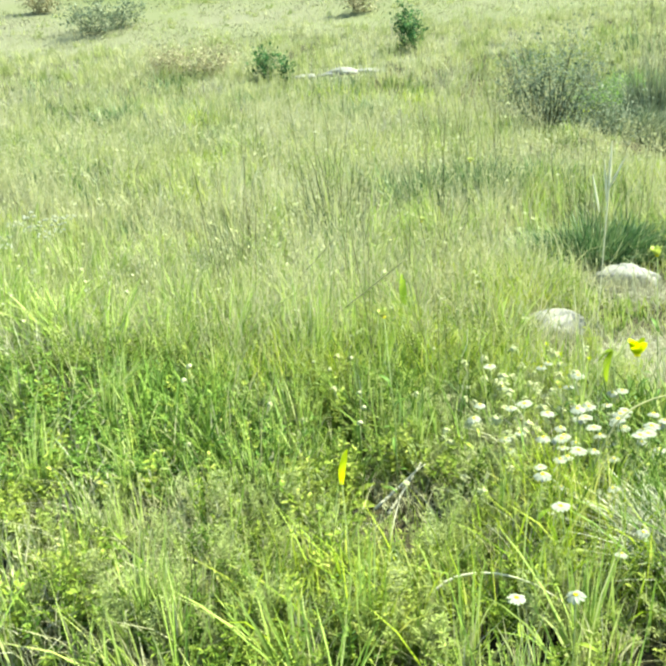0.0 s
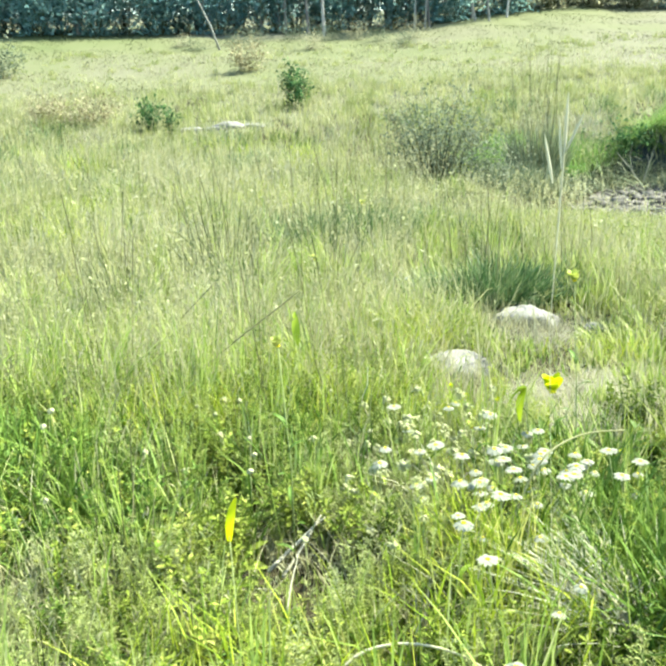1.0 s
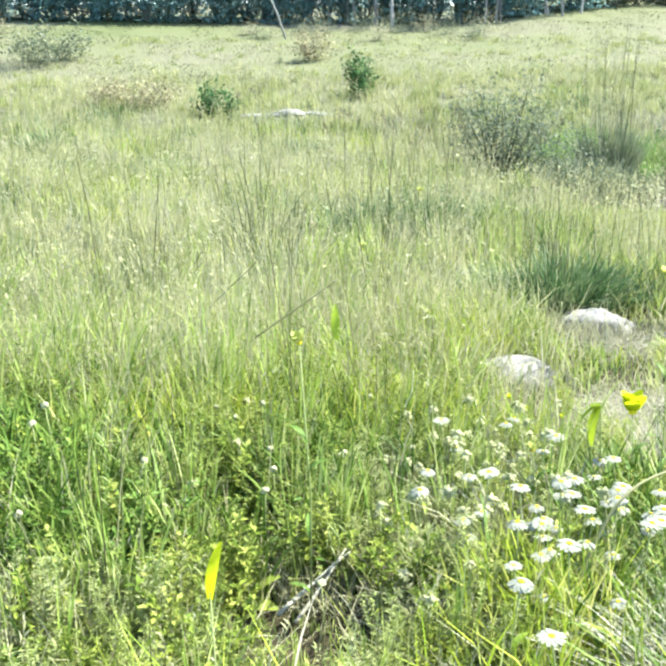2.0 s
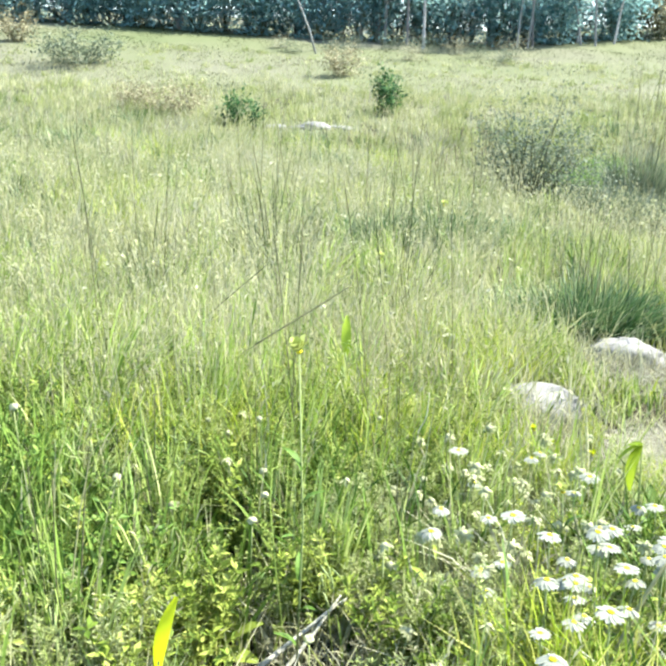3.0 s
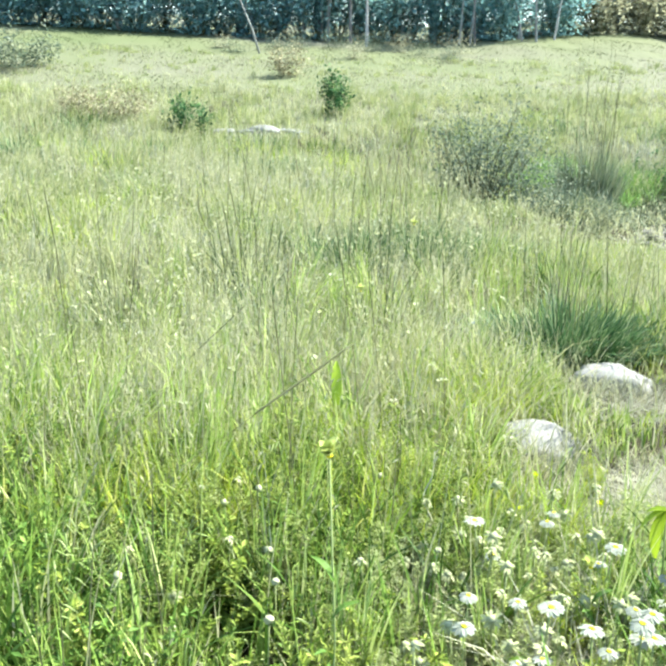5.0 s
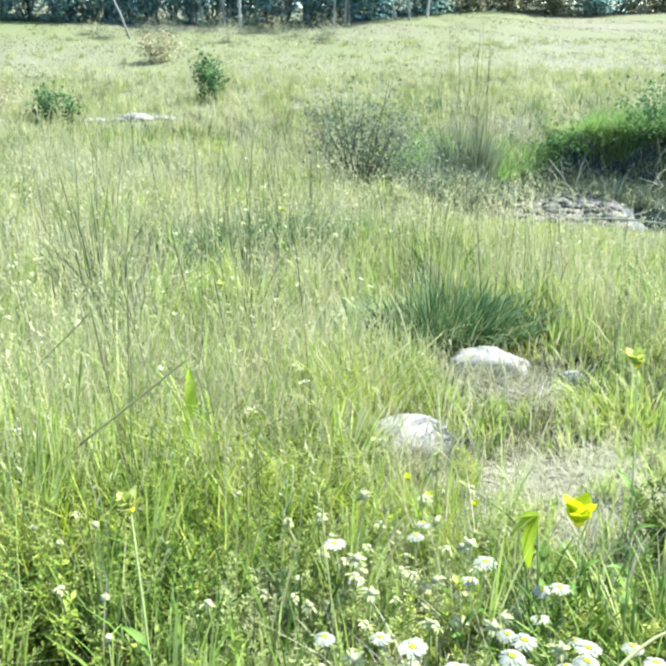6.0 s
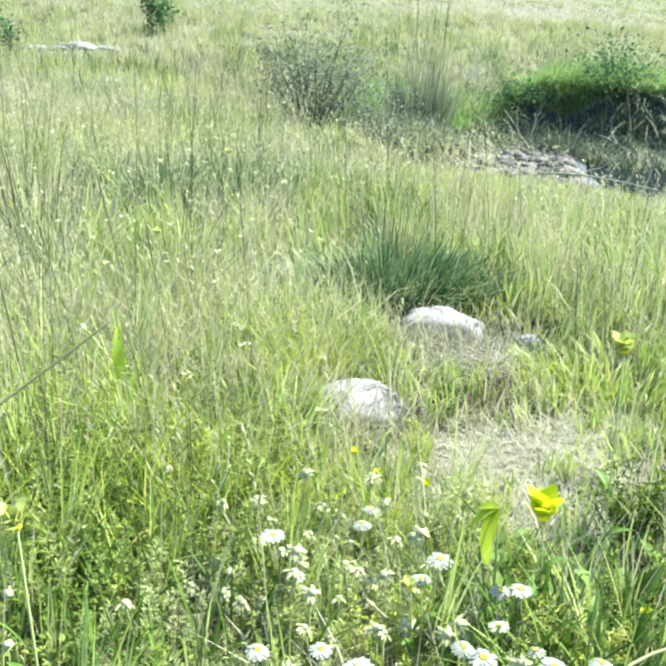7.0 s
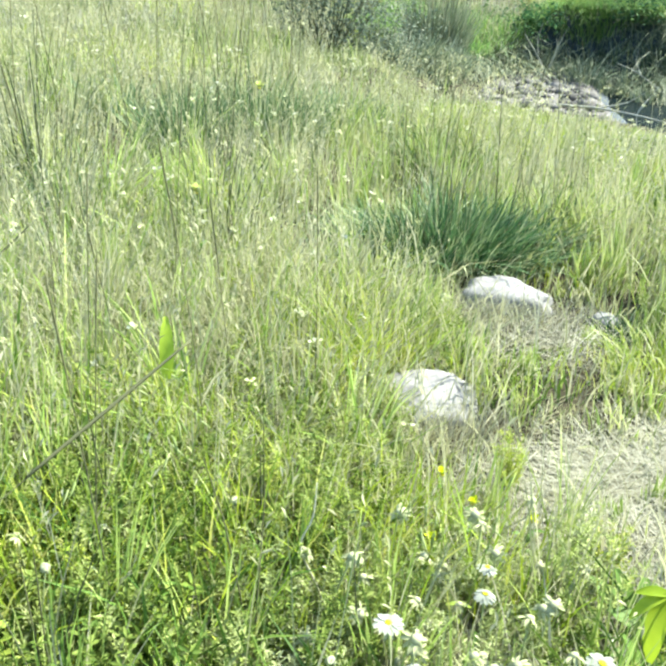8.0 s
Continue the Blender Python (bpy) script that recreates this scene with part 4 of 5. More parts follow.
def shrub(place, radius, tall, count, material, stems, label, leaf=(0.03, 0.06), low=0.0, name="shrub", scatter=0.13):
    """Branching stems with leaves in clumps round their ends."""
    root = thing(name, label, "shrub")
    root.matrix_world = pose(place[0], place[1], float(ground_z(*place)) - 0.03)
    clumps = []
    for k in range(stems):
        a, r = rng.uniform(0, math.tau), radius * math.sqrt(rng.uniform(0.05, 1))
        top = Vector((r * math.cos(a), r * math.sin(a), tall * rng.uniform(0.45, 1.0) * (1.05 - 0.35 * (r / radius) ** 2)))
        foot = Vector((top.x * 0.12, top.y * 0.12, 0))
        knee = foot.lerp(top, 0.5) + Vector((rng.normal(0, 0.04), rng.normal(0, 0.04), 0)) * radius * 2
        part("branch", tube([foot, knee, top], [0.007 * tall, 0.005 * tall, 0.002 * tall], 5), M_DARKSTEM, root)
        clumps += [top, knee.lerp(top, 0.6), knee.lerp(top, 0.2), foot.lerp(knee, 0.6)]
    centres = np.array([tuple(c) for c in clumps if c.z > low * tall])
    pick = rng.integers(0, len(centres), count)
    foot = centres[pick] + rng.normal(0, scatter * radius + 0.02, (count, 3))
    foot[:, 2] = np.clip(foot[:, 2], 0.05, None)
    v = leaflets(foot, unit(count, -0.4, 0.9), rng.uniform(*leaf, count), 0.5)
    put(new("foliage", array_mesh("foliage", *v, material)), root)
    return root


shrub((1.95, 10.4), 0.55, 1.25, 3600, M_SHRUB, 26, "grey-green twiggy shrub with bare dark stems", (0.03, 0.055), scatter=0.17)
shrub((2.5, 11.0), 0.6, 0.9, 3400, M_SHRUB, 14, "greyish low shrub among dry grass", (0.03, 0.055), scatter=0.34)
shrub((0.57, 18.7), 0.36, 0.9, 1300, M_BUSH, 14, "small dark green bush standing alone in the grass", (0.05, 0.1))
shrub((-1.95, 16.3), 0.36, 0.6, 700, M_BUSH, 10, "low dark green bush at the meadow's edge", (0.05, 0.1))
shrub((-1.6, 15.6), 0.15, 0.6, 260, M_BUSH, 5, "narrow dark green seedling shrub", (0.05, 0.09))
shrub((-3.2, 17.2), 0.6, 0.6, 1500, M_BROWN, 14, "withered brownish weeds at the meadow's edge", (0.04, 0.08))
shrub((-4.1, 18.0), 0.6, 0.55, 1300, M_BROWN, 12, "withered brownish weeds in tall grass", (0.04, 0.08))
shrub((-0.6, 24.5), 0.6, 0.8, 700, M_BROWN, 12, "brown withered bush on the slope", (0.06, 0.12))
shrub((-7.4, 24.5), 1.2, 1.0, 1500, M_SHRUB, 16, "broad grey-green bush on the pale slope", (0.07, 0.13))
shrub((-10.5, 28.5), 0.7, 1.0, 900, M_BROWN, 12, "dry brown shrub on the slope", (0.07, 0.13))
shrub((6.9, 13.6), 0.9, 0.75, 1600, M_BUSH, 16, "dark green bush hanging over the stream", (0.04, 0.09))
shrub((8.6, 12.6), 0.9, 0.9, 1500, M_SHRUB, 16, "grey-green bush on the stream bank", (0.04, 0.09))
shrub((5.6, 14.2), 0.7, 0.6, 1000, M_BUSH, 12, "low green bush on the far bank", (0.04, 0.09))


# ---- trees on the hill ----
def tree(place, tall, crown, count, label, pale=False, low=0.12, girth=1.0):
    root = thing("tree", label, "tree", "trees on the hill")
    z = float(ground_z(*place)) - 0.1
    root.matrix_world = pose(place[0], place[1], z)
    bark = M_PALEBARK if pale else M_BARK
    bend = rng.normal(0, 0.25, 2)
    pts = [(0, 0, 0), (bend[0] * 0.4, bend[1] * 0.4, tall * 0.3), (bend[0], bend[1], tall * 0.62), (bend[0] * 0.7, bend[1], tall * 0.92)]
    trunk = part("trunk", tube(pts, [0.035 * tall * girth, 0.026 * tall * girth, 0.016 * tall * girth, 0.005 * tall * girth], 8), bark, root)
    clumps = []
    for k in range(13):
        a, f = rng.uniform(0, math.tau), rng.uniform(low, 0.8)
        start = Vector((bend[0] * f, bend[1] * f, tall * f))
        reach = crown * rng.uniform(0.45, 1.0) * (1.1 - 0.6 * f)
        end = start + Vector((math.cos(a) * reach, math.sin(a) * reach, tall * rng.uniform(-0.02, 0.16)))
        part("limb", tube([start, start.lerp(end, 0.5) + Vector((0, 0, 0.06 * tall)), end], [0.012 * tall, 0.008 * tall, 0.002 * tall], 5), bark, trunk)
        clumps += [end, start.lerp(end, 0.7), start.lerp(end, 0.45)]
    centres = np.array([tuple(c) for c in clumps])
    pick = rng.integers(0, len(centres), count)
    foot = centres[pick] + rng.normal(0, 0.24 * crown, (count, 3)) * np.array([1, 1, 0.8])
    foot[:, 2] = np.clip(foot[:, 2], 0.1, None)
    v = leaflets(foot, unit(count, -0.7, 0.7), rng.uniform(0.1, 0.22, count), 0.5)
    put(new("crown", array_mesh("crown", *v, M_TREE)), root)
    return root


for k, (x, y, tall, crown, pale) in enumerate([(-11.4, 36, 5, 1.8, 0), (-9.3, 36.5, 5.4, 1.9, 0), (-7.1, 35.5, 5, 1.7, 0), (-4.0, 36, 5.4, 1.8, 0), (-2.7, 36.6, 5, 1.6, 0), (-1.2, 37, 6, 1.6, 1),
                                               (0.3, 36.5, 5.4, 1.8, 0), (1.7, 37, 6, 1.5, 1), (3.2, 36.6, 5, 1.9, 0), (4.8, 38, 6, 1.6, 1), (6.6, 37.5, 5.4, 1.9, 0), (-14, 38, 5.4, 1.9, 0)]):
    tree((x, y), tall, crown, 2200, "pale-barked slender tree on the far hill" if pale else "dark hazy blue-green tree with low branches on the hill", bool(pale), 0.3 if pale else 0.06)

# slender pale saplings along the edge of the wood
for k in range(16):
    x = rng.uniform(-2.5, 9)
    tree((x, 33.8 + rng.uniform(-0.6, 1.2) + max(0, x - 7) * 0.5), rng.uniform(3.4, 4.6), 0.9, 200, "slender pale sapling at the edge of the wood" if k % 3 else "slender grey sapling before a thicket", k % 3 > 0, 0.4, rng.uniform(0.22, 0.45))

# dry weeds and a leaning dead sapling before the wood
for k in range(13):
    x = -2.6 + 0.6 * k + rng.uniform(-0.3, 0.3)
    shrub((x, 29.5 + rng.uniform(-1.5, 2.5)), rng.uniform(0.35, 0.6), rng.uniform(0.3, 0.6), 600, M_SHRUB if k % 3 else M_DRYWOOD, 9, "grey-green weeds before the wood" if k % 3 else "grey-beige dry weeds before the wood", (0.03, 0.07), name="dry_weeds", scatter=0.3)
leaning = thing("dead_sapling", "pale dead sapling leaning before the wood", "tree")
leaning.matrix_basis = pose(-1.5, 29.0, float(ground_z(-1.5, 29.0)) - 0.05)
smooth(part("trunk", tube([(0, 0, 0), (-0.25, 0, 0.8), (-0.6, 0.05, 1.6), (-0.95, 0.1, 2.5)], [0.035, 0.03, 0.022, 0.008], 6), M_PALEBARK, leaning))
part("limb", tube([(-0.45, 0, 1.25), (-0.4, 0.02, 1.6), (-0.28, 0.05, 2.0)], [0.014, 0.01, 0.004], 5), M_PALEBARK, leaning)

# thicket under the trees, its distance haze carried by the leaf colours
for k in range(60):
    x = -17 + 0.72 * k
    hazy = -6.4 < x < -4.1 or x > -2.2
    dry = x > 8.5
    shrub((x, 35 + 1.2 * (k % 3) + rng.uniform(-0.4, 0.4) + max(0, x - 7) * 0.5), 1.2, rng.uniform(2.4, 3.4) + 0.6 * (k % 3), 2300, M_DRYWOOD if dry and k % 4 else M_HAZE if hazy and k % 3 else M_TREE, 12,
          "beige-grey dry thicket on the ridge" if dry and k % 4 else "hazy grey-blue thicket with pale twigs below the trees" if hazy else "dark dense thicket below the far trees", (0.11, 0.24), name="thicket", scatter=0.3)

# ---- flowers ----
def leaf_bmesh(length, width, rise=0.25, steps=5):
    """A leaf or petal along x, bowed and grooved."""
    bm = bmesh.new()
    rows = []
    for k in range(steps + 1):
        f = k / steps
        half = width * 0.5 * (math.sin(math.pi * min(f * 0.86 + 0.1, 1.0)) ** 0.7)
        z = rise * length * (f - f * f * 1.3)
        rows.append([bm.verts.new((f * length, j * half, z - abs(j) * -0.1 * width)) for j in (-1, 0, 1)])
    for a, b in zip(rows, rows[1:]):
        for j in range(2):
            bm.faces.new((a[j], a[j + 1], b[j + 1], b[j]))
    return bm


def shared(name, me, parent, m):
    ob = new(name, me)
    ob.parent = parent
    ob.matrix_basis = m
    return ob


def dome(radius, high):
    bm = bmesh.new()
    bmesh.ops.create_uvsphere(bm, u_segments=10, v_segments=6, radius=1)
    for v in bm.verts:
        bump = 1 + 0.06 * noise.noise(v.co * 5)
        v.co = Vector((v.co.x * radius, v.co.y * radius, max(v.co.z, -0.5) * high)) * bump
    return bm


def daisy(tall, size, nod, petals, seed):
    """Stem, two leaves, a yellow disc and a ring of white petals."""
    r = random.Random(seed)
    root = thing("daisy", "white daisy with a yellow disc on a thin green stem", "flower", "daisies in the meadow")
    bx, by = r.uniform(-0.03, 0.03), r.uniform(-0.03, 0.03)
    smooth(part("stem", tube([(0, 0, -0.01), (bx * 0.3, by * 0.3, tall * 0.4), (bx * 0.8, by * 0.8, tall * 0.8), (bx, by, tall)], [0.0018, 0.0016, 0.0014, 0.0018], 5), M_STEM, root))
    for k in range(2):
        f = 0.3 + 0.25 * k
        part("leaf", leaf_bmesh(0.05, 0.012, 0.5), M_HERB, root).matrix_basis = pose(bx * f, by * f, tall * f, 0, -20, r.uniform(0, 360))
    head = pose(bx, by, tall, nod * math.cos(seed * 2.4), nod * math.sin(seed * 2.4), 0)
    ob = smooth(part("disc", dome(size * 0.115, size * 0.045), M_DISC, root, "domed yellow flower centre"))
    ob.matrix_basis = head @ pose(0, 0, 0.002)
    me = None
    fall = r.uniform(4, 30)
    for k in range(petals):
        m = pose(0, 0, -0.002) @ pose(0, 0, 0, 0, 0, 360 * k / petals + r.uniform(-5, 5)) @ pose(size * 0.12, 0, 0.001, 0, fall + r.uniform(-7, 9), 0)
        if me is None:
            first = part("petal", leaf_bmesh(size * 0.4, size * 0.23, 0.16, 4), M_PETAL, ob, "white petal")
            me = first.data
            first.matrix_basis = m
        else:
            tagged(shared("petal", me, ob, m), "white petal")
    return root


def spread(kinds, places, turn=360, tilt=6, size=(0.85, 1.15), lean=0):
    """Sets out things of a kind, the first ones themselves and then copies."""
    for k, (x, y) in enumerate(places):
        m = pose(x, y, float(ground_z(x, y)), rng.uniform(-tilt, tilt) + lean, rng.uniform(-tilt, tilt), rng.uniform(0, turn))
        s = rng.uniform(*size)
        if k < len(kinds):
            ob = kinds[k]
            ob.matrix_basis = m
        else:
            ob = copy_thing(kinds[k % len(kinds)], m)
        ob.scale = (s, s, s)


DAISIES = [(0.6, 2.24), (0.54, 2.2), (0.64, 2.17), (0.61, 2.02), (0.63, 1.96), (0.68, 1.95), (0.53, 1.81), (0.75, 1.9), (0.81, 2.04), 
           (0.83, 2.27), (0.69, 2.08), (0.62, 2.1), (0.72, 2.25), (0.86, 2.34), (0.55, 1.37), (0.47, 1.41), (0.53, 1.26), (0.69, 1.63), (0.62, 1.68), (0.77, 1.68)]
# single heads that stand farther back
BACK_DAISIES = [(0.54, 2.42), (0.46, 2.38), (0.44, 2.28), (0.57, 2.31), (0.53, 2.26), (0.65, 2.22), (0.79, 2.4), (0.74, 2.26), (0.73, 2.22), (0.88, 2.52), (0.94, 2.5), (0.69, 2.72),
                (0.54, 2.62), (0.56, 2.67), (0.72, 2.87), (0.75, 2.57), (0.81, 2.31), (0.81, 2.25), (0.84, 2.46), (0.88, 2.4), (0.74, 2.34), (0.91, 2.33), (1.02, 2.34), (0.76, 2.53)]
daisies = [daisy(0.24, 0.041, 3, 14, 1), daisy(0.26, 0.043, 5, 15, 2), daisy(0.21, 0.039, 8, 13, 3), daisy(0.25, 0.041, 2, 14, 4), daisy(0.22, 0.037, 12, 12, 5)]
more = [(float(a), float(b)) for a, b in zip(np.concatenate([rng.normal(0.76, 0.1, 16), rng.uniform(0.84, 1.08, 10)]), np.concatenate([rng.normal(2.12, 0.09, 16), rng.uniform(2.02, 2.3, 10)]))]
spread(daisies, DAISIES + BACK_DAISIES + more, turn=360, tilt=5, size=(0.75, 1.12))


def faded_daisy(tall, seed):
    """A withered head whose cream petals hang down."""
    r = random.Random(seed)
    root = thing("faded_daisy", "withered cream daisy head with drooping petals", "flower", "faded daisies")
    smooth(part("stem", tube([(0, 0, -0.01), (0.008, 0.0, tall * 0.6), (0.015, 0.005, tall)], [0.0018, 0.0016, 0.0018], 5), M_STEM, root))
    head = pose(0.015, 0.005, tall, r.uniform(-30, 30), r.uniform(-30, 30), 0)
    smooth(part("disc", dome(0.0075, 0.006), M_CREAM, root)).matrix_basis = head
    me = None
    for k in range(11):
        m = head @ pose(0, 0, 0, 0, 0, 33 * k + r.uniform(-8, 8)) @ pose(0.0055, 0, 0, r.uniform(-20, 20), r.uniform(5, 60), 0)
        if me is None:
            first = part("petal", leaf_bmesh(0.0145, 0.006, 0.2, 4), M_CREAM, root)
            me, first.matrix_basis = first.data, m
        else:
            shared("petal", me, root, m)
    return root


spread([faded_daisy(0.16, 1), faded_daisy(0.2, 2), faded_daisy(0.13, 3)],
       [(0.45, 2.38), (0.36, 2.26), (0.43, 2.23), (0.4, 2.3), (0.62, 2.62), (0.7, 2.68), (0.66, 2.8), (0.78, 2.74), (0.74, 2.6), (0.84, 2.66), (0.58, 2.52), (0.5, 2.5), (0.68, 2.5), (0.8, 2.5), (0.6, 2.85), (0.72, 2.9), (0.56, 2.72), (0.48, 2.18), (0.38, 2.12), (0.5, 2.05), (0.33, 2.4), (0.55, 2.3), (0.42, 1.95), (0.44, 2.48), (0.9, 2.9), (0.52, 2.62), (0.76, 2.42), (0.64, 2.4), (0.75, 2.92), (0.68, 2.98), (0.82, 2.96), (0.86, 3.02), (0.92, 2.94), (0.79, 3.04), (0.64, 3.04), (0.98, 3.0), (0.1, 2.72), (0.04, 2.66), (0.22, 2.8), (-0.08, 2.55), (0.3, 2.62), (0.35, 2.74), (-0.2, 2.72), (0.18, 3.0), (0.45, 2.95), (0.5, 2.85), (0.02, 2.98), (0.28, 3.12)] + [(float(a), float(b)) for a, b in zip(rng.normal(0.62, 0.13, 44), rng.normal(2.62, 0.18, 44))], tilt=12)


def clover(tall, seed):
    root = thing("clover_flower", "small round white clover head on a short stem", "flower", "clover heads in the meadow")
    smooth(part("stem", tube([(0, 0, -0.01), (0.006, 0, tall * 0.6), (0.01, 0.004, tall)], [0.0013, 0.0012, 0.0012], 5), M_STEM, root))
    smooth(part("flower_head", rock_bmesh((0.0085, 0.0085, 0.0075), seed, 3, 0.3), M_CREAM, root, "round white flower head")).matrix_basis = pose(0.01, 0.004, tall + 0.006)
    return root


spread([clover(0.2, 4), clover(0.26, 9), clover(0.17, 12)],
       [(0.0, 2.72), (-0.16, 2.44), (-0.07, 2.42), (0.11, 2.35), (-0.45, 2.69), (-0.01, 2.91), (0.11, 2.51), (-0.44, 2.55), (0.24, 2.02), (-0.1, 2.94), (0.03, 2.88), (0.1, 2.67), (0.46, 2.7), (-0.3, 3.4), (0.35, 3.1), (-0.35, 2.2)])


def yellow_flower(tall, size, material, petals, seed, label):
    """A leafy stem with one loose yellow cup of broad petals."""
    r = random.Random(seed)
    root = thing("yellow_flower", label, "flower")
    smooth(part("stem", tube([(0, 0, -0.01), (0.01, 0.01, tall * 0.5), (0.0, 0.02, tall)], [0.002, 0.0016, 0.0013], 6), M_STEM, root))
    for k in range(6):
        f = 0.12 + 0.11 * k
        part("leaf", leaf_bmesh(min(0.03 + 0.08 * tall, 0.05), 0.013, 0.6), M_LUSH, root).matrix_basis = pose(0.005, 0.01, tall * f, 0, -45, 137 * k + seed * 40)
    head = pose(0, 0.02, tall, r.uniform(-12, 20), r.uniform(-18, 18), r.uniform(0, 90))
    disc = smooth(part("disc", dome(size * 0.12, size * 0.1), M_DISC, root))
    disc.matrix_basis = head
    me = None
    for ring, count, up in ((0, petals // 2 + 1, -52), (1, petals // 2, -74)):
        for k in range(count):
            m = pose(0, 0, 0, 0, 0, 360 * k / count + ring * 29 + r.uniform(-14, 14)) @ pose(size * 0.05, 0, 0, r.uniform(-14, 14), up + r.uniform(-20, 20), 0) @ Matrix.Scale(r.uniform(0.75, 1.1), 4)
            if me is None:
                first = part("petal", leaf_bmesh(size * 0.62, size * 0.44, 0.3, 6), material, disc)
                smooth(first)
                me = first.data
                first.matrix_basis = m
            else:
                shared("petal", me, disc, m)
    return root


def stand(root, x, y, turn=0.0, scale=1.0):
    root.matrix_basis = pose(x, y, float(ground_z(x, y)), 0, 0, turn)
    root.scale = (scale, scale, scale)
    return root


stand(yellow_flower(0.325, 0.086, M_YELLOW, 10, 1, "bright yellow flower above a tuft of dark green leaves"), 0.972, 2.565)
stand(yellow_flower(0.68, 0.046, M_PALEYEL, 9, 3, "pale yellow flower on a tall stem"), 0.98, 2.4, 20)
stand(yellow_flower(0.6, 0.042, M_PALEYEL, 8, 4, "pale yellow flower above clover-like herbs"), 0.212, 2.14, 20)
stand(yellow_flower(0.4, 0.045, M_PALEYEL, 8, 5, "pale yellow flower in the seeding grass"), 0.36, 4.2, 20)
stand(yellow_flower(0.4, 0.05, M_PALEYEL, 8, 6, "pale yellow flower before an olive tussock"), 0.72, 5.6, 80)
stand(yellow_flower(0.24, 0.026, M_PALEYEL, 8, 7, "small pale yellow flower in low herbs"), -0.27, 2.64, 80)
stand(yellow_flower(0.25, 0.036, M_PALEYEL, 8, 8, "pale yellow flower near the daisies"), 0.74, 2.5, 80)
for x, y, tall, count in ((-0.17, 2.12, 0.36, 60), (-0.05, 2.3, 0.36, 70), (-0.12, 2.6, 0.36, 70), (-0.3, 2.1, 0.3, 50), (0.06, 2.75, 0.34, 60), (0.32, 2.85, 0.34, 60), (-0.45, 2.9, 0.36, 70), (0.4, 3.1, 0.34, 60),
                          (0.14, 3.15, 0.36, 60), (-0.2, 3.2, 0.36, 60), (0.0, 1.75, 0.26, 50), (-0.25, 1.6, 0.26, 50), (0.55, 2.75, 0.3, 50), (0.38, 2.5, 0.26, 40)):
    tussock("grass_tussock", (x, y), (0.07, 0.05), tall, count, "pale yellow-green brome tuft among the herbs", M_BROME, 5, (0.004, 0.009), 0.4, 1.1)
for x, y, radius, tall, count in ((0.93, 2.52, 0.1, 0.29, 170), (1.06, 2.5, 0.12, 0.25, 150), (-0.42, 2.45, 0.12, 0.3, 130), (-0.6, 2.7, 0.14, 0.32, 150)):
    tussock("grass_tussock", (x, y), (radius, radius), tall, count, "lush dark green tuft of strap-like leaves", M_LUSH, 0, (0.007, 0.015), 0.8)


def broad_leaf(place, tall, lean_to, label, material):
    root = thing("broad_leaf_shoot", label, "plant")
    ob = smooth(part("leaf", leaf_bmesh(tall, tall * 0.24, 0.3, 7), material, root))
    ob.matrix_basis = pose(0, 0, 0, 0, -72, 0)
    m = pose(place[0], place[1], float(ground_z(place[0], place[1])) + place[2], 0, 0, lean_to)
    smooth(part("stem", tube([(0, 0, 0.01), (0.002, 0, -place[2] * 0.5), (0, 0.004, -place[2] - 0.02)], [0.0011, 0.0012, 0.0015], 5), M_STEM, root))
    root.matrix_basis = m
    return root


broad_leaf((0.112, 1.6, 0.395), 0.075, 60, "upright lime-yellow leaf standing out of dark herbs", M_LIME)
broad_leaf((0.25, 3.45, 0.24), 0.13, 90, "soft lime-green leaf above the grass", M_LIMEGRASS)


def rosette(place, count, length, material, label):
    """Broad leaves that rise round one root."""
    root = thing("broad_leaved_herb", label, "plant")
    root.matrix_basis = pose(place[0], place[1], float(ground_z(place[0], place[1])))
    meshes = []
    for k in range(count):
        m = pose(0, 0, 0.004, 0, 0, 137.5 * k + rng.uniform(-15, 15)) @ pose(0.006, 0, 0, rng.uniform(-20, 20), -rng.uniform(18, 68), 0) @ Matrix.Scale(rng.uniform(0.7, 1.15), 4)
        if k < 2:
            ob = smooth(part("leaf", leaf_bmesh(length, length * (0.3 + 0.08 * k), 0.45, 6), material, root))
            meshes.append(ob.data)
        else:
            ob = put(new("leaf", meshes[k % 2]), root)
        ob.matrix_basis = m
    return root


DARK_ROSETTES = [(1.0, 2.72, 10, 0.19), (1.1, 2.76, 10, 0.2), (1.18, 2.65, 9, 0.2), (0.95, 2.61, 9, 0.18), (1.25, 2.8, 9, 0.18), (1.05, 2.85, 9, 0.16), (1.08, 2.62, 9, 0.19), (1.2, 2.2, 8, 0.2), (-0.15, 2.36, 8, 0.15), (-0.36, 2.3, 8, 0.17), (0.2, 2.75, 8, 0.16), (-0.3, 2.75, 8, 0.2), (0.85, 1.8, 8, 0.16), (0.16, 2.5, 8, 0.1), (0.36, 2.7, 8, 0.1), (0.1, 2.85, 7, 0.1), (1.32, 2.66, 8, 0.18)]
PALE_ROSETTES = [(0.3, 2.56, 7, 0.14), (0.05, 2.22, 7, 0.14), (0.58, 2.66, 7, 0.12), (0.5, 1.72, 7, 0.13), (-0.1, 1.8, 7, 0.14), (0.45, 2.1, 7, 0.1), (0.02, 2.6, 8, 0.09), (0.3, 2.9, 8, 0.09), (0.74, 2.75, 8, 0.12), (0.62, 2.9, 7, 0.1)]
for x, y, count, length in DARK_ROSETTES:
    rosette((x, y), count, length * 0.78, M_LUSH, "broad-leaved dark green herb between the flowers")
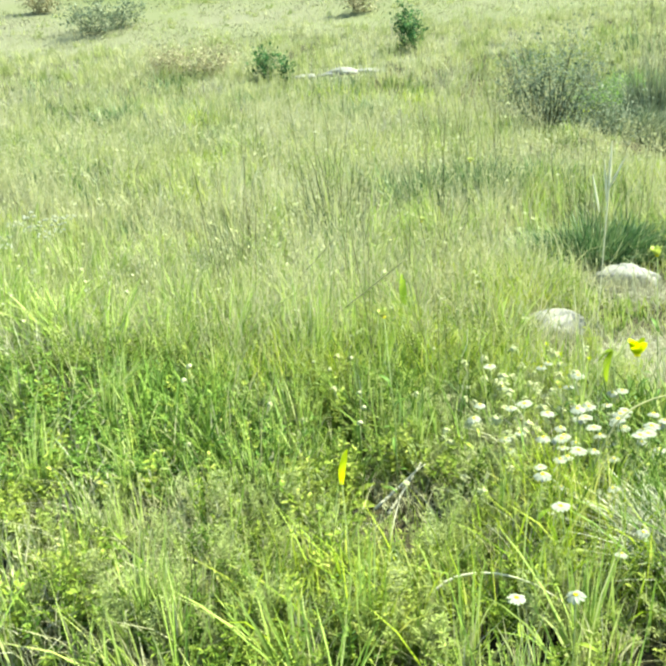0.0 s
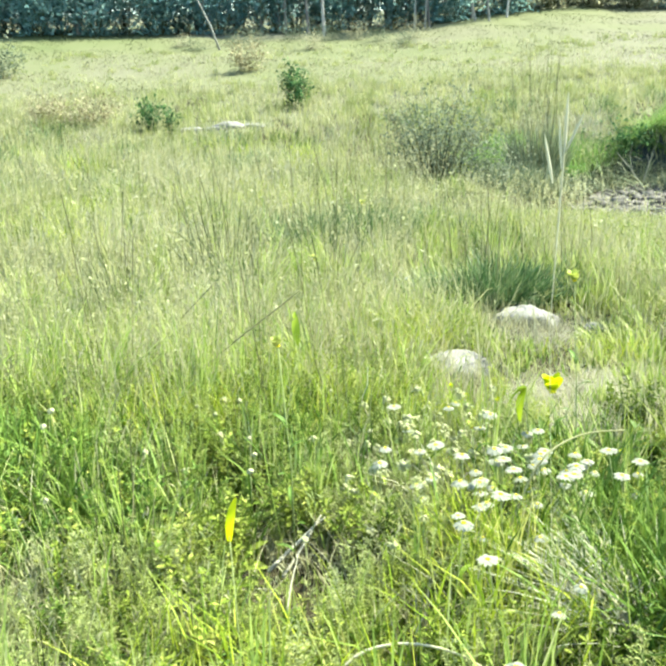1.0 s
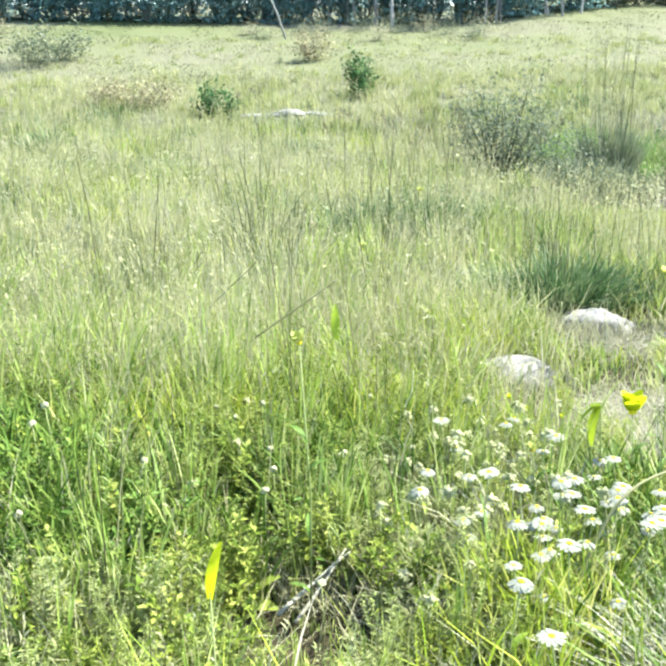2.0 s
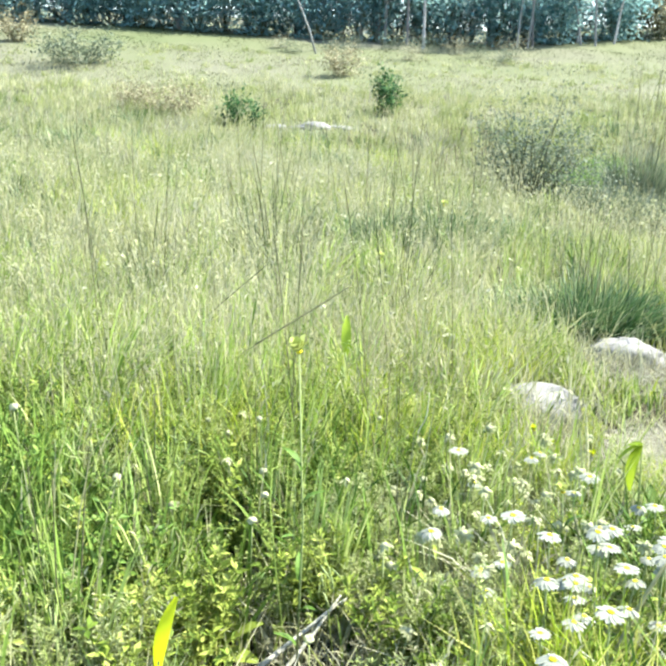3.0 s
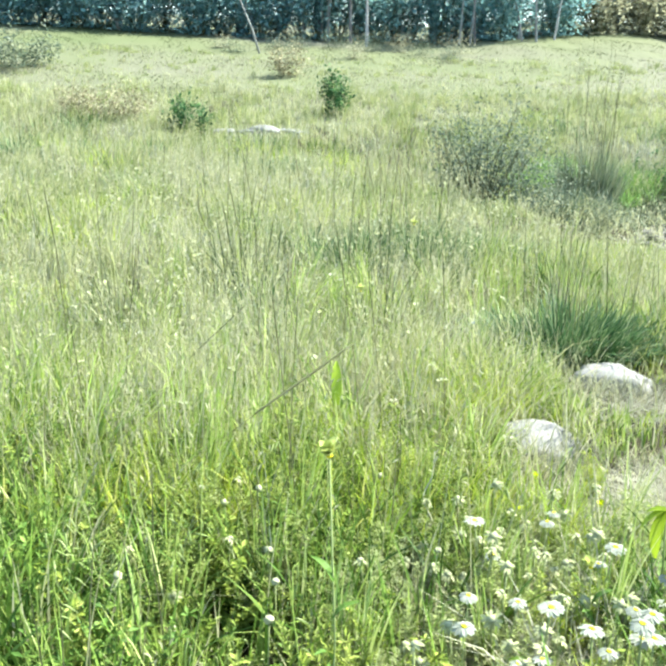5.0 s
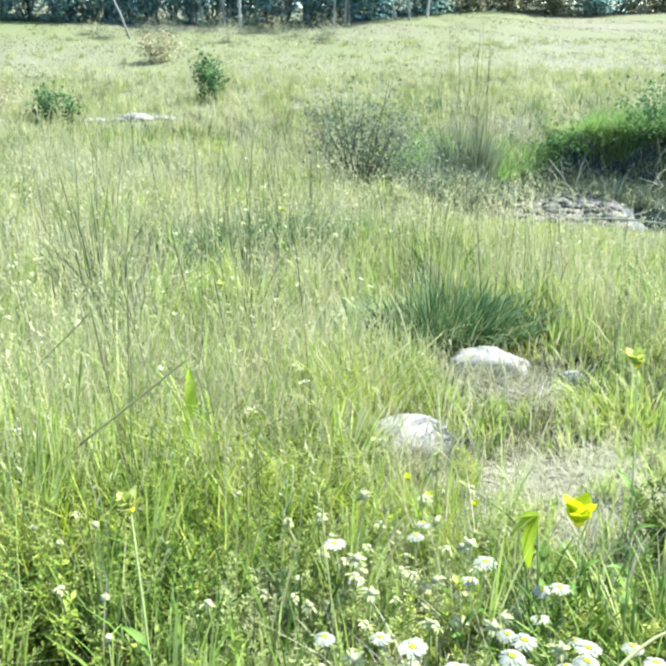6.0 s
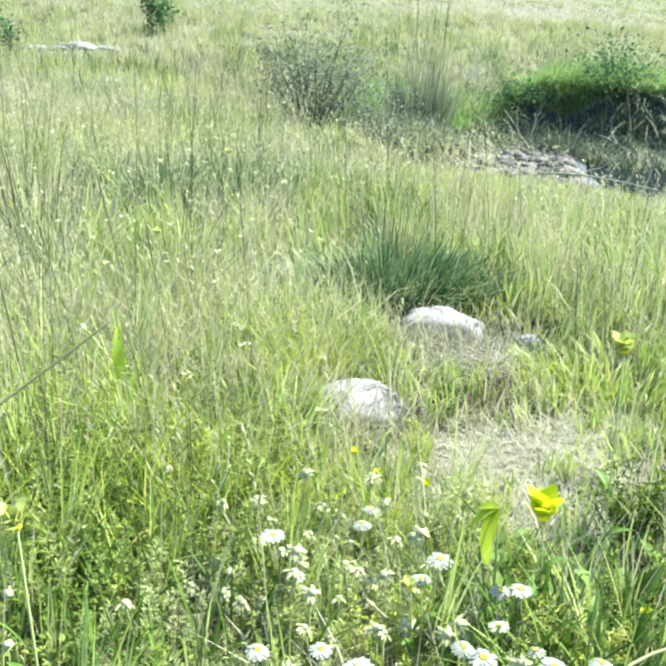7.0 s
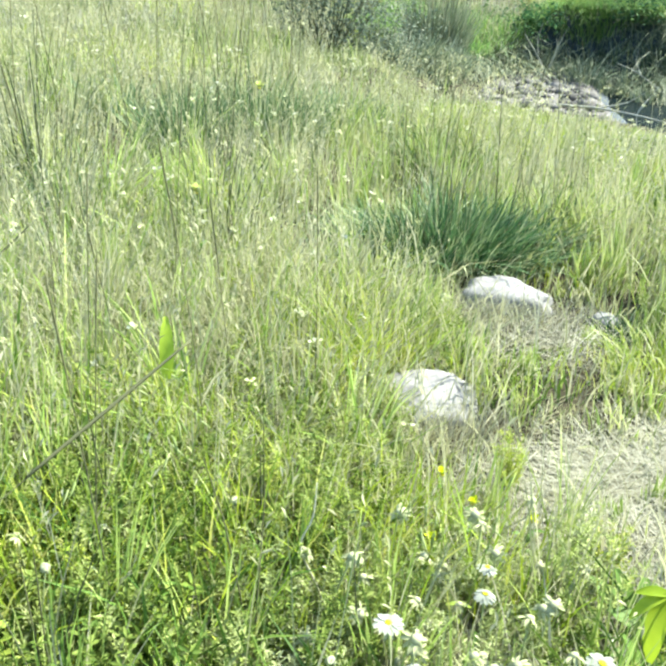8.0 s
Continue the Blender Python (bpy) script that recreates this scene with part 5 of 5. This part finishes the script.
for x, y, count, length in PALE_ROSETTES:
    rosette((x, y), count, length * 0.78, M_HERB, "broad-leaved yellow-green herb in low grass")


def hanging_leaf(x, y, tall, turn):
    """A leaf that hangs over from the top of its stalk."""
    root = thing("hanging_leaf_shoot", "lime-yellow leaf hanging from a stalk beside a yellow flower", "plant")
    root.matrix_basis = pose(x, y, float(ground_z(x, y)), 0, 0, turn)
    smooth(part("stem", tube([(-0.02, 0, -0.01), (-0.012, 0, tall * 0.6), (0, 0, tall)], [0.0028, 0.0024, 0.0018], 6), M_STEM, root))
    for fall, length, wide in ((66, 0.1, 0.034), (40, 0.065, 0.026), (22, 0.05, 0.02)):
        smooth(part("leaf", leaf_bmesh(length, wide, 0.35, 7), M_LIMELEAF, root, "lime-yellow leaf")).matrix_basis = pose(0, 0, tall, (fall - 40) * 0.8, fall, (fall - 62) * 2.2)
    return root


hanging_leaf(0.905, 2.62, 0.33, 215)
for k, (x, y) in enumerate(((0.711, 3.015), (0.845, 3.12), (0.82, 3.24), (0.935, 3.08), (1.168, 2.567))):
    stand(yellow_flower(0.13, 0.028, M_YELLOW, 8, 11 + k, "small bright yellow flower by the trodden straw"), x, y, 50 * k)


# leafy herb plants that fill the foreground in separate cushions
def leafy_herb(tall, wide, stems, material, label, leaf, ratio=0.26, whorls=10, name="leafy_herb", group="low leafy herbs in the foreground"):
    """Stems that rise from one root, with whorls of small leaves toward their ends."""
    root = thing(name, label, "plant", group)
    a, r = rng.uniform(0, 2 * np.pi, stems), np.sqrt(rng.uniform(0.02, 1, stems))
    h = tall * rng.uniform(0.6, 1.0, stems) * (1.1 - 0.4 * r)
    out = np.stack([np.cos(a), np.sin(a), np.zeros(stems)], 1)
    base = out * (0.15 * wide * r)[:, None] - np.array([0, 0, 0.01])
    lean = wide * 0.85 * r / h
    put(new("stalk_tuft", array_mesh("stalk_tuft", *blades(base, h, np.full(stems, 0.0034), lean, 3, 1.4, a, 0.0), M_STEM)), root)
    tagged(root.children[0], kind="stuff")
    bits = []
    for k in range(whorls):
        f = 0.25 + 0.75 * k / (whorls - 1)
        foot = base + out * (lean * h * f ** 1.4)[:, None]
        foot[:, 2] += h * f
        for j in range(6 if k < whorls - 1 else 9):
            d = unit(stems, 0.1, 0.92)
            bits.append(leaflets(foot + rng.normal(0, 0.003, (stems, 3)), d, rng.uniform(*leaf, stems) * (1.4 - 0.55 * f), ratio))
    put(new("foliage", array_mesh("foliage", *joined(bits), material)), root)
    return root


OLIVE_HERB, PALE_HERB = "bushy olive-green herb with small whorled leaves", "low pale yellow-green herb with tiny leaves"
herb_kinds = [leafy_herb(0.22, 0.1, 17, M_HERB, OLIVE_HERB, (0.012, 0.023)), leafy_herb(0.17, 0.09, 16, M_OLIVE, PALE_HERB, (0.009, 0.018)),
              leafy_herb(0.25, 0.09, 15, M_HERB, OLIVE_HERB, (0.012, 0.024)), leafy_herb(0.2, 0.11, 19, M_OLIVE, PALE_HERB, (0.01, 0.02)),
              leafy_herb(0.16, 0.1, 12, M_LUSH, "dark green leafy herb in a moist spot", (0.015, 0.03)), leafy_herb(0.13, 0.08, 14, M_OLIVE, PALE_HERB, (0.009, 0.018)),
              leafy_herb(0.24, 0.08, 14, M_OLIVE, "tall pale yellow-green herb with tiny leaves", (0.009, 0.018)), leafy_herb(0.2, 0.1, 17, M_HERB, OLIVE_HERB, (0.01, 0.02))]
herb_places = []
for k in range(4200):
    x, y = [float(v[0]) for v in field(1, 1.15, 3.7, spread=0.0, power=0.85)]
    open_spot = keep(np.array([x]), np.array([y]))[0] and growth(np.array([x]), np.array([y]))[0] > 0.6 and math.hypot(x - 0.21, (y - 2.06) * 0.8) > 0.18 and not gaps(np.array([x]), np.array([y]))[0] and not (x > 0.72 and y > 2.9) and not (0.5 < x < 1.05 and 1.85 < y < 3.0 and k % 3) and not (0.3 < x < 0.8 and 2.25 < y < 3.0)
    if open_spot and all(math.hypot(x - a, y - b) > 0.09 for a, b in herb_places) and len(herb_places) < 298:
        herb_places.append((x, y))
green_places = [p for k, p in enumerate(herb_places) if p[0] < -0.12 and p[1] > 2.1 and k % 5 < 3]
spread(herb_kinds, [p for p in herb_places if p not in green_places], tilt=8, size=(0.75, 1.25))
spread([leafy_herb(0.2, 0.1, 15, M_LUSH, "dark green leafy herb in a moist spot", (0.013, 0.026)), leafy_herb(0.24, 0.09, 14, M_LUSH, "dark green leafy herb in a moist spot", (0.012, 0.024))], green_places, tilt=8, size=(0.8, 1.25))


# feathery pale herbs round the daisies and before the stones
soft_places = []
for k in range(2600):
    x, y = float(rng.uniform(0.26, 1.0)), float(rng.uniform(2.16, 3.05))
    if math.hypot(x - 0.21, y - 2.12) > 0.17 and x < 0.72 + 0.9 * max(y - 2.7, 0) + 0.3 * (y < 2.4) and all(math.hypot(x - a, y - b) > 0.055 for a, b in soft_places) and rng.uniform(0, 1) < 0.5:
        soft_places.append((x, y))
SOFT_HERB = "pale feathery herb with fine withering leaves"
spread([leafy_herb(0.19, 0.08, 12, M_SOFT, SOFT_HERB, (0.009, 0.018), 0.2, 12, "feathery_herb", "feathery herbs among the flowers"), leafy_herb(0.15, 0.09, 13, M_SOFT, SOFT_HERB, (0.008, 0.016), 0.2, 10, "feathery_herb", "feathery herbs among the flowers"),
        leafy_herb(0.22, 0.07, 10, M_SOFT, SOFT_HERB, (0.009, 0.017), 0.2, 13, "feathery_herb", "feathery herbs among the flowers")], soft_places[:150], tilt=9, size=(0.75, 1.2))
front_places = []
for k in range(1500):
    x, y = float(rng.uniform(-0.55, 0.6)), float(rng.uniform(1.45, 2.12))
    if x > 0.1 - 0.4 * y and math.hypot(x - 0.19, (y - 2.02) * 0.75) > 0.18 and not gaps(np.array([x]), np.array([y]))[0] and all(math.hypot(x - a, y - b) > 0.06 for a, b in front_places) and len(front_places) < 90:
        front_places.append((x, y))
LIME_HERB = "soft lime-green feathery herb with fine leaves"
spread([leafy_herb(0.2, 0.07, 13, M_OLIVE, LIME_HERB, (0.009, 0.018), 0.2, 13, "feathery_herb", "feathery herbs among the flowers"), leafy_herb(0.24, 0.07, 12, M_SOFT, LIME_HERB, (0.008, 0.016), 0.2, 14, "feathery_herb", "feathery herbs among the flowers")], front_places, tilt=9, size=(0.75, 1.2))
middle_places = []
for k in range(1500):
    x, y = float(rng.uniform(-0.35, 0.62)), float(rng.uniform(2.62, 3.35))
    if not gaps(np.array([x]), np.array([y]))[0] and all(math.hypot(x - a, y - b) > 0.07 for a, b in middle_places) and len(middle_places) < 62:
        middle_places.append((x, y))
spread([leafy_herb(0.24, 0.085, 15, M_OLIVE, LIME_HERB, (0.011, 0.02), 0.28, 13, "feathery_herb", "feathery herbs among the flowers"),
        leafy_herb(0.28, 0.08, 14, M_OLIVE, LIME_HERB, (0.01, 0.018), 0.24, 14, "feathery_herb", "feathery herbs among the flowers")], middle_places, tilt=8, size=(0.8, 1.2))
BRIGHT_HERB = "glowing yellow-green feathery herb in a soft cushion"
spread([leafy_herb(0.19, 0.075, 18, M_LIMEGRASS, BRIGHT_HERB, (0.008, 0.015), 0.22, 14, "feathery_herb", "feathery herbs among the flowers"),
        leafy_herb(0.22, 0.07, 16, M_LIMEGRASS, BRIGHT_HERB, (0.008, 0.015), 0.22, 15, "feathery_herb", "feathery herbs among the flowers")],
       [(0.72, 2.52), (0.78, 2.56), (0.69, 2.59), (0.75, 2.63), (0.6, 2.12), (0.55, 2.07), (0.64, 2.06), (0.45, 3.2), (0.51, 3.14), (0.3, 3.2), (0.24, 3.12), (0.12, 2.92), (0.66, 3.4), (1.0, 3.32), (1.05, 2.98)], tilt=7, size=(0.8, 1.15))


def brome(tall, seed):
    """A nodding grass stem with drooping spikelets."""
    r = random.Random(seed)
    root = thing("brome_spike", "pale green nodding brome spike above leafy herbs", "grass", "brome spikes in the foreground")
    line = [(0, 0, -0.01), (0.006, 0, tall * 0.5), (0.02, 0, tall * 0.85), (0.055, 0, tall), (0.095, 0, tall * 0.97)]
    smooth(part("stem", tube(line, [0.0013, 0.0012, 0.001, 0.0008, 0.0005], 5), M_BROME, root))
    me = None
    for k in range(7):
        f = k / 6
        m = pose(0.012 + 0.08 * f ** 1.6, r.uniform(-0.012, 0.012), tall * (0.68 + 0.3 * min(1, 1.3 * f)) - 0.006, r.uniform(-40, 40), r.uniform(20, 80), r.uniform(-90, 90)) @ Matrix.Scale(r.uniform(0.6, 1.1), 4)
        if me is None:
            bm = tube([(0, 0, 0), (0.007, 0, 0.001), (0.016, 0, 0), (0.024, 0, -0.001), (0.04, 0, -0.002)], [0.0006, 0.0019, 0.0022, 0.0014, 0.0002], 6)
            first = smooth(part("spikelet", bm, M_SPIKE, root, "drooping pale green spikelet"))
            me, first.matrix_basis = first.data, m
        else:
            tagged(shared("spikelet", me, root, m), "drooping pale green spikelet")
    return root


brome_places = [(float(a), float(b)) for a, b in zip(rng.normal(-0.12, 0.18, 26), rng.normal(2.25, 0.24, 26))] + [(float(a), float(b)) for a, b in zip(rng.uniform(-0.2, 0.75, 14), rng.uniform(2.7, 3.4, 14))]
spread([brome(0.3, 1), brome(0.36, 2), brome(0.26, 3), brome(0.32, 4)], brome_places, turn=360, tilt=9, size=(0.85, 1.15))


# silvery feather grass that arches over the herbs, and white umbels far to the side
def feather_grass(place, count, reach, label):
    root = thing("feather_grass", label, "grass clump")
    root.matrix_basis = pose(place[0], place[1], float(ground_z(*place)))
    base = np.stack([rng.normal(0, 0.025, count), rng.normal(0, 0.025, count), np.full(count, -0.01)], 1)
    az = rng.normal(math.radians(140), 0.5, count)
    v = blades(base, rng.uniform(0.2, 0.3, count), rng.uniform(0.002, 0.004, count), rng.uniform(*reach, count), 6, 1.5, az, 0.3)
    put(new("leaf_tuft", array_mesh("leaf_tuft", *v, M_FEATHER)), root)
    return root


feather_grass((0.92, 1.7), 130, (0.6, 1.5), "silvery dry feather grass arching over green herbs")
feather_grass((0.86, 1.82), 80, (0.6, 1.4), "silvery dry feather grass beside dark green grass")


def umbel(tall, seed):
    """A stem that forks into small flat heads of white florets."""
    root = thing("white_umbel", "white flat-headed umbel flower in the meadow", "flower", "white umbels in the meadow")
    r = random.Random(seed)
    part("stem", tube([(0, 0, -0.01), (0.01, 0, tall * 0.6), (0.0, 0.01, tall * 0.85)], [0.002, 0.0018, 0.0016], 5), M_STEM, root)
    for k in range(6):
        a = 60 * k + r.uniform(-20, 20)
        tip = Vector((0.035 * math.cos(radians(a)), 0.035 * math.sin(radians(a)) + 0.01, tall * r.uniform(0.95, 1.03)))
        part("ray", tube([(0, 0.01, tall * 0.85), tip * 0.5 + Vector((0, 0.005, tall * 0.47)), tip], [0.0012, 0.001, 0.0008], 4), M_STEM, root)
        smooth(part("floret_cluster", rock_bmesh((0.009, 0.009, 0.005), seed + k, 2, 0.6), M_PETAL, root, "flat cluster of white florets")).matrix_basis = Matrix.Translation(tip)
    return root


spread([umbel(0.34, 3), umbel(0.28, 7)], [(-2.02 + rng.uniform(-0.22, 0.25), 5.2 + rng.uniform(-0.3, 0.3)) for k in range(14)], tilt=8)


# ---- stalks, twigs and dead wood ----
def dry_stalk(tall, bow, thick=0.0013, material=None):
    root = thing("dry_stalk", "thin dark upright stalk standing above the meadow grass", "stalk", "tall dark stalks in the meadow")
    steps = [k / 9 for k in range(10)]
    pts = [(bow * f ** 1.5, 0.3 * bow * f ** 1.5, tall * f) for f in steps]
    part("stem", tube(pts, [thick * (1.3 - 0.8 * f) for f in steps], 5), material or M_DARKSTEM, root)
    part("seed_spike", tube([pts[-3], pts[-2], pts[-1], (bow * 1.03, 0.31 * bow, tall * 1.03)], [thick * 0.7, thick * 1.25, thick * 1.1, thick * 0.3], 5), M_DARKSTEM, root)
    return root


tall_places = [(0.0, 3.75), (0.09, 3.5), (0.33, 3.35), (-0.52, 3.5), (-0.47, 3.42), (-0.37, 3.35), (0.18, 3.5), (0.16, 2.9), (0.4, 3.4), (0.12, 3.0), (-0.1, 4.4), (0.5, 4.4), (0.55, 4.9), (1.5, 4.7), (1.7, 4.75),
               (1.9, 5.0), (1.2, 5.3), (2.3, 5.2), (0.2, 5.1), (-0.3, 4.8), (-0.9, 4.6), (-0.7, 5.4), (0.9, 5.9), (2.1, 4.4), (2.25, 4.5), (0.28, 3.9), (0.0, 4.1), (-0.2, 3.9), (0.6, 3.6), (1.55, 6.2)]
spread([dry_stalk(0.82, -0.1), dry_stalk(0.7, 0.04), dry_stalk(0.75, -0.16), dry_stalk(0.62, -0.03)], tall_places, turn=50, tilt=5, size=(0.8, 1.12))


def rounded(points, radii, steps=4):
    """Puts points between the given ones, so that a stalk bows instead of breaking."""
    out, thick = [], []
    for k in range(len(points) - 1):
        a, b, c, d = points[max(k - 1, 0)], points[k], points[k + 1], points[min(k + 2, len(points) - 1)]
        for j in range(steps):
            f = j / steps
            out.append(b + (c - a) * (0.5 * f) + (a * 2 - b * 5 + c * 4 - d) * (0.5 * f * f) + (b * 3 - a - c * 3 + d) * (0.5 * f * f * f))
            thick.append(radii[k] + (radii[k + 1] - radii[k]) * f)
    return out + [points[-1]], thick + [radii[-1]]


def twig(points, thick, label, material=M_DARKSTEM, name="twig", radii=None):
    root = thing(name, label, "twig")
    root.matrix_basis = pose(*points[0])
    rel = [Vector(p) - Vector(points[0]) for p in points]
    radii = radii or [thick * (1 - 0.6 * k / (len(rel) - 1)) for k in range(len(rel))]
    rel, radii = rounded(rel, radii)
    smooth(part("shoot", tube(rel, radii, 6), material, root))
    return root


twig([(-0.72, 2.24, 0.0), (0.0, 2.745, 0.395), (0.06, 2.787, 0.43), (0.18, 2.87, 0.495), (0.27, 2.93, 0.545)], 0.0024, "dark thin twig leaning across the grass", radii=[0.0003, 0.0005, 0.0024, 0.0028, 0.0016])
twig([(-0.53, 3.5, 0.0), (-0.24, 3.74, 0.24), (-0.18, 3.79, 0.292), (-0.11, 3.85, 0.35), (-0.05, 3.9, 0.4)], 0.003, "dark thin twig slanting up from the grass", radii=[0.0003, 0.0005, 0.0026, 0.003, 0.0016])
twig([(0.145, 2.13, 0.04), (0.185, 2.163, 0.06), (0.225, 2.195, 0.08), (0.265, 2.23, 0.1), (0.295, 2.255, 0.11)], 0.0055, "pale forked dry stick in a gap of the herbs", M_DEADWOOD, "stick")
twig([(0.18, 2.125, 0.025), (0.21, 2.16, 0.05), (0.238, 2.192, 0.075), (0.266, 2.225, 0.105), (0.283, 2.248, 0.12)], 0.0045, "pale dry stick lying beside a forked one", M_DEADWOOD, "stick")
twig([(0.25, 1.58, 0.1), (0.32, 1.62, 0.155), (0.41, 1.62, 0.175), (0.5, 1.58, 0.175), (0.57, 1.53, 0.15)], 0.004, "arched pale dry blade bent over the herbs", M_OAT, "bent_stalk")
twig([(0.7, 2.06, 0.1), (0.8, 2.13, 0.27), (0.92, 2.2, 0.31), (1.05, 2.24, 0.3)], 0.004, "arched pale dry stalk over the daisies", M_STRAW, "bent_stalk")
twig([(0.5, 2.92, 0.03), (0.475, 2.92, 0.1), (0.45, 2.94, 0.16), (0.47, 2.95, 0.21), (0.475, 2.96, 0.27)], 0.0026, "pale broken grass stem among green blades", M_OAT, "bent_stalk")
# dead branches over the stream
for pts, thick in (([(4.4, 11.25, -0.58), (4.7, 10.65, -0.5), (4.95, 10.15, -0.48), (5.2, 9.7, -0.5)], 0.016), ([(5.2, 13.05, -0.6), (5.0, 13.05, -0.3), (4.75, 13.0, -0.02)], 0.011),
                   ([(5.15, 13.0, -0.45), (5.2, 12.95, -0.2), (5.15, 12.9, -0.05)], 0.009), ([(6.6, 12.2, -0.7), (6.2, 12.5, -0.4), (5.9, 12.6, -0.28)], 0.012),
                   ([(5.3, 9.5, -0.6), (5.4, 9.5, -0.35), (5.35, 9.55, -0.1)], 0.01), ([(5.0, 9.75, -0.6), (5.12, 9.75, -0.35), (5.05, 9.75, -0.2)], 0.009), ([(4.75, 9.85, -0.6), (4.7, 9.85, -0.4), (4.8, 9.87, -0.25)], 0.008)):
    pts = [(px + 0.3, py + 0.05, pz - 0.04) for px, py, pz in pts]
    root = twig(pts, thick, "bleached dead branch at the stream's edge", M_DEADWOOD, "dead_branch")
    a, b = Vector(pts[1]) - Vector(pts[0]), Vector(pts[2]) - Vector(pts[0])
    part("side_twig", tube([a, a.lerp(b, 0.5) + Vector((0.08, 0.02, 0.1)), a.lerp(b, 0.7) + Vector((0.16, 0.0, 0.24))], [thick * 0.6, thick * 0.4, thick * 0.15], 5), M_DEADWOOD, root)


def oat_grass(x, y):
    """A tall pale grass stem whose ripe heads fork at the top."""
    root = thing("tall_oat_grass", "tall pale straw stem with ripe forked seed heads", "grass")
    root.matrix_basis = pose(x, y, float(ground_z(x, y))) @ Matrix.Scale(1.035, 4)
    part("stem", tube([(0.02, 0, -0.01), (0.0, 0, 0.4), (-0.012, 0, 0.8), (0.0, 0, 1.0)], [0.0002, 0.0002, 0.0003, 0.0013], 6), M_OAT, root)
    for a, b, t in (((0.0, 0, 1.0), (0.004, 0, 1.075), 0.0022), ((-0.002, 0, 0.99), (-0.006, 0, 1.05), 0.0018), ((0.002, 0, 1.01), (0.022, 0, 1.05), 0.0018), ((-0.012, 0, 0.975), (-0.022, 0, 1.03), 0.0018)):
        a, b = Vector(a), Vector(b)
        part("seed_head", tube([a, a.lerp(b, 0.3), a.lerp(b, 0.7), b], [0.0008, t, t * 0.8, 0.0004], 6), M_OAT, root, "ripe straw-white seed head")
    return root


oat_grass(0.572, 1.255)
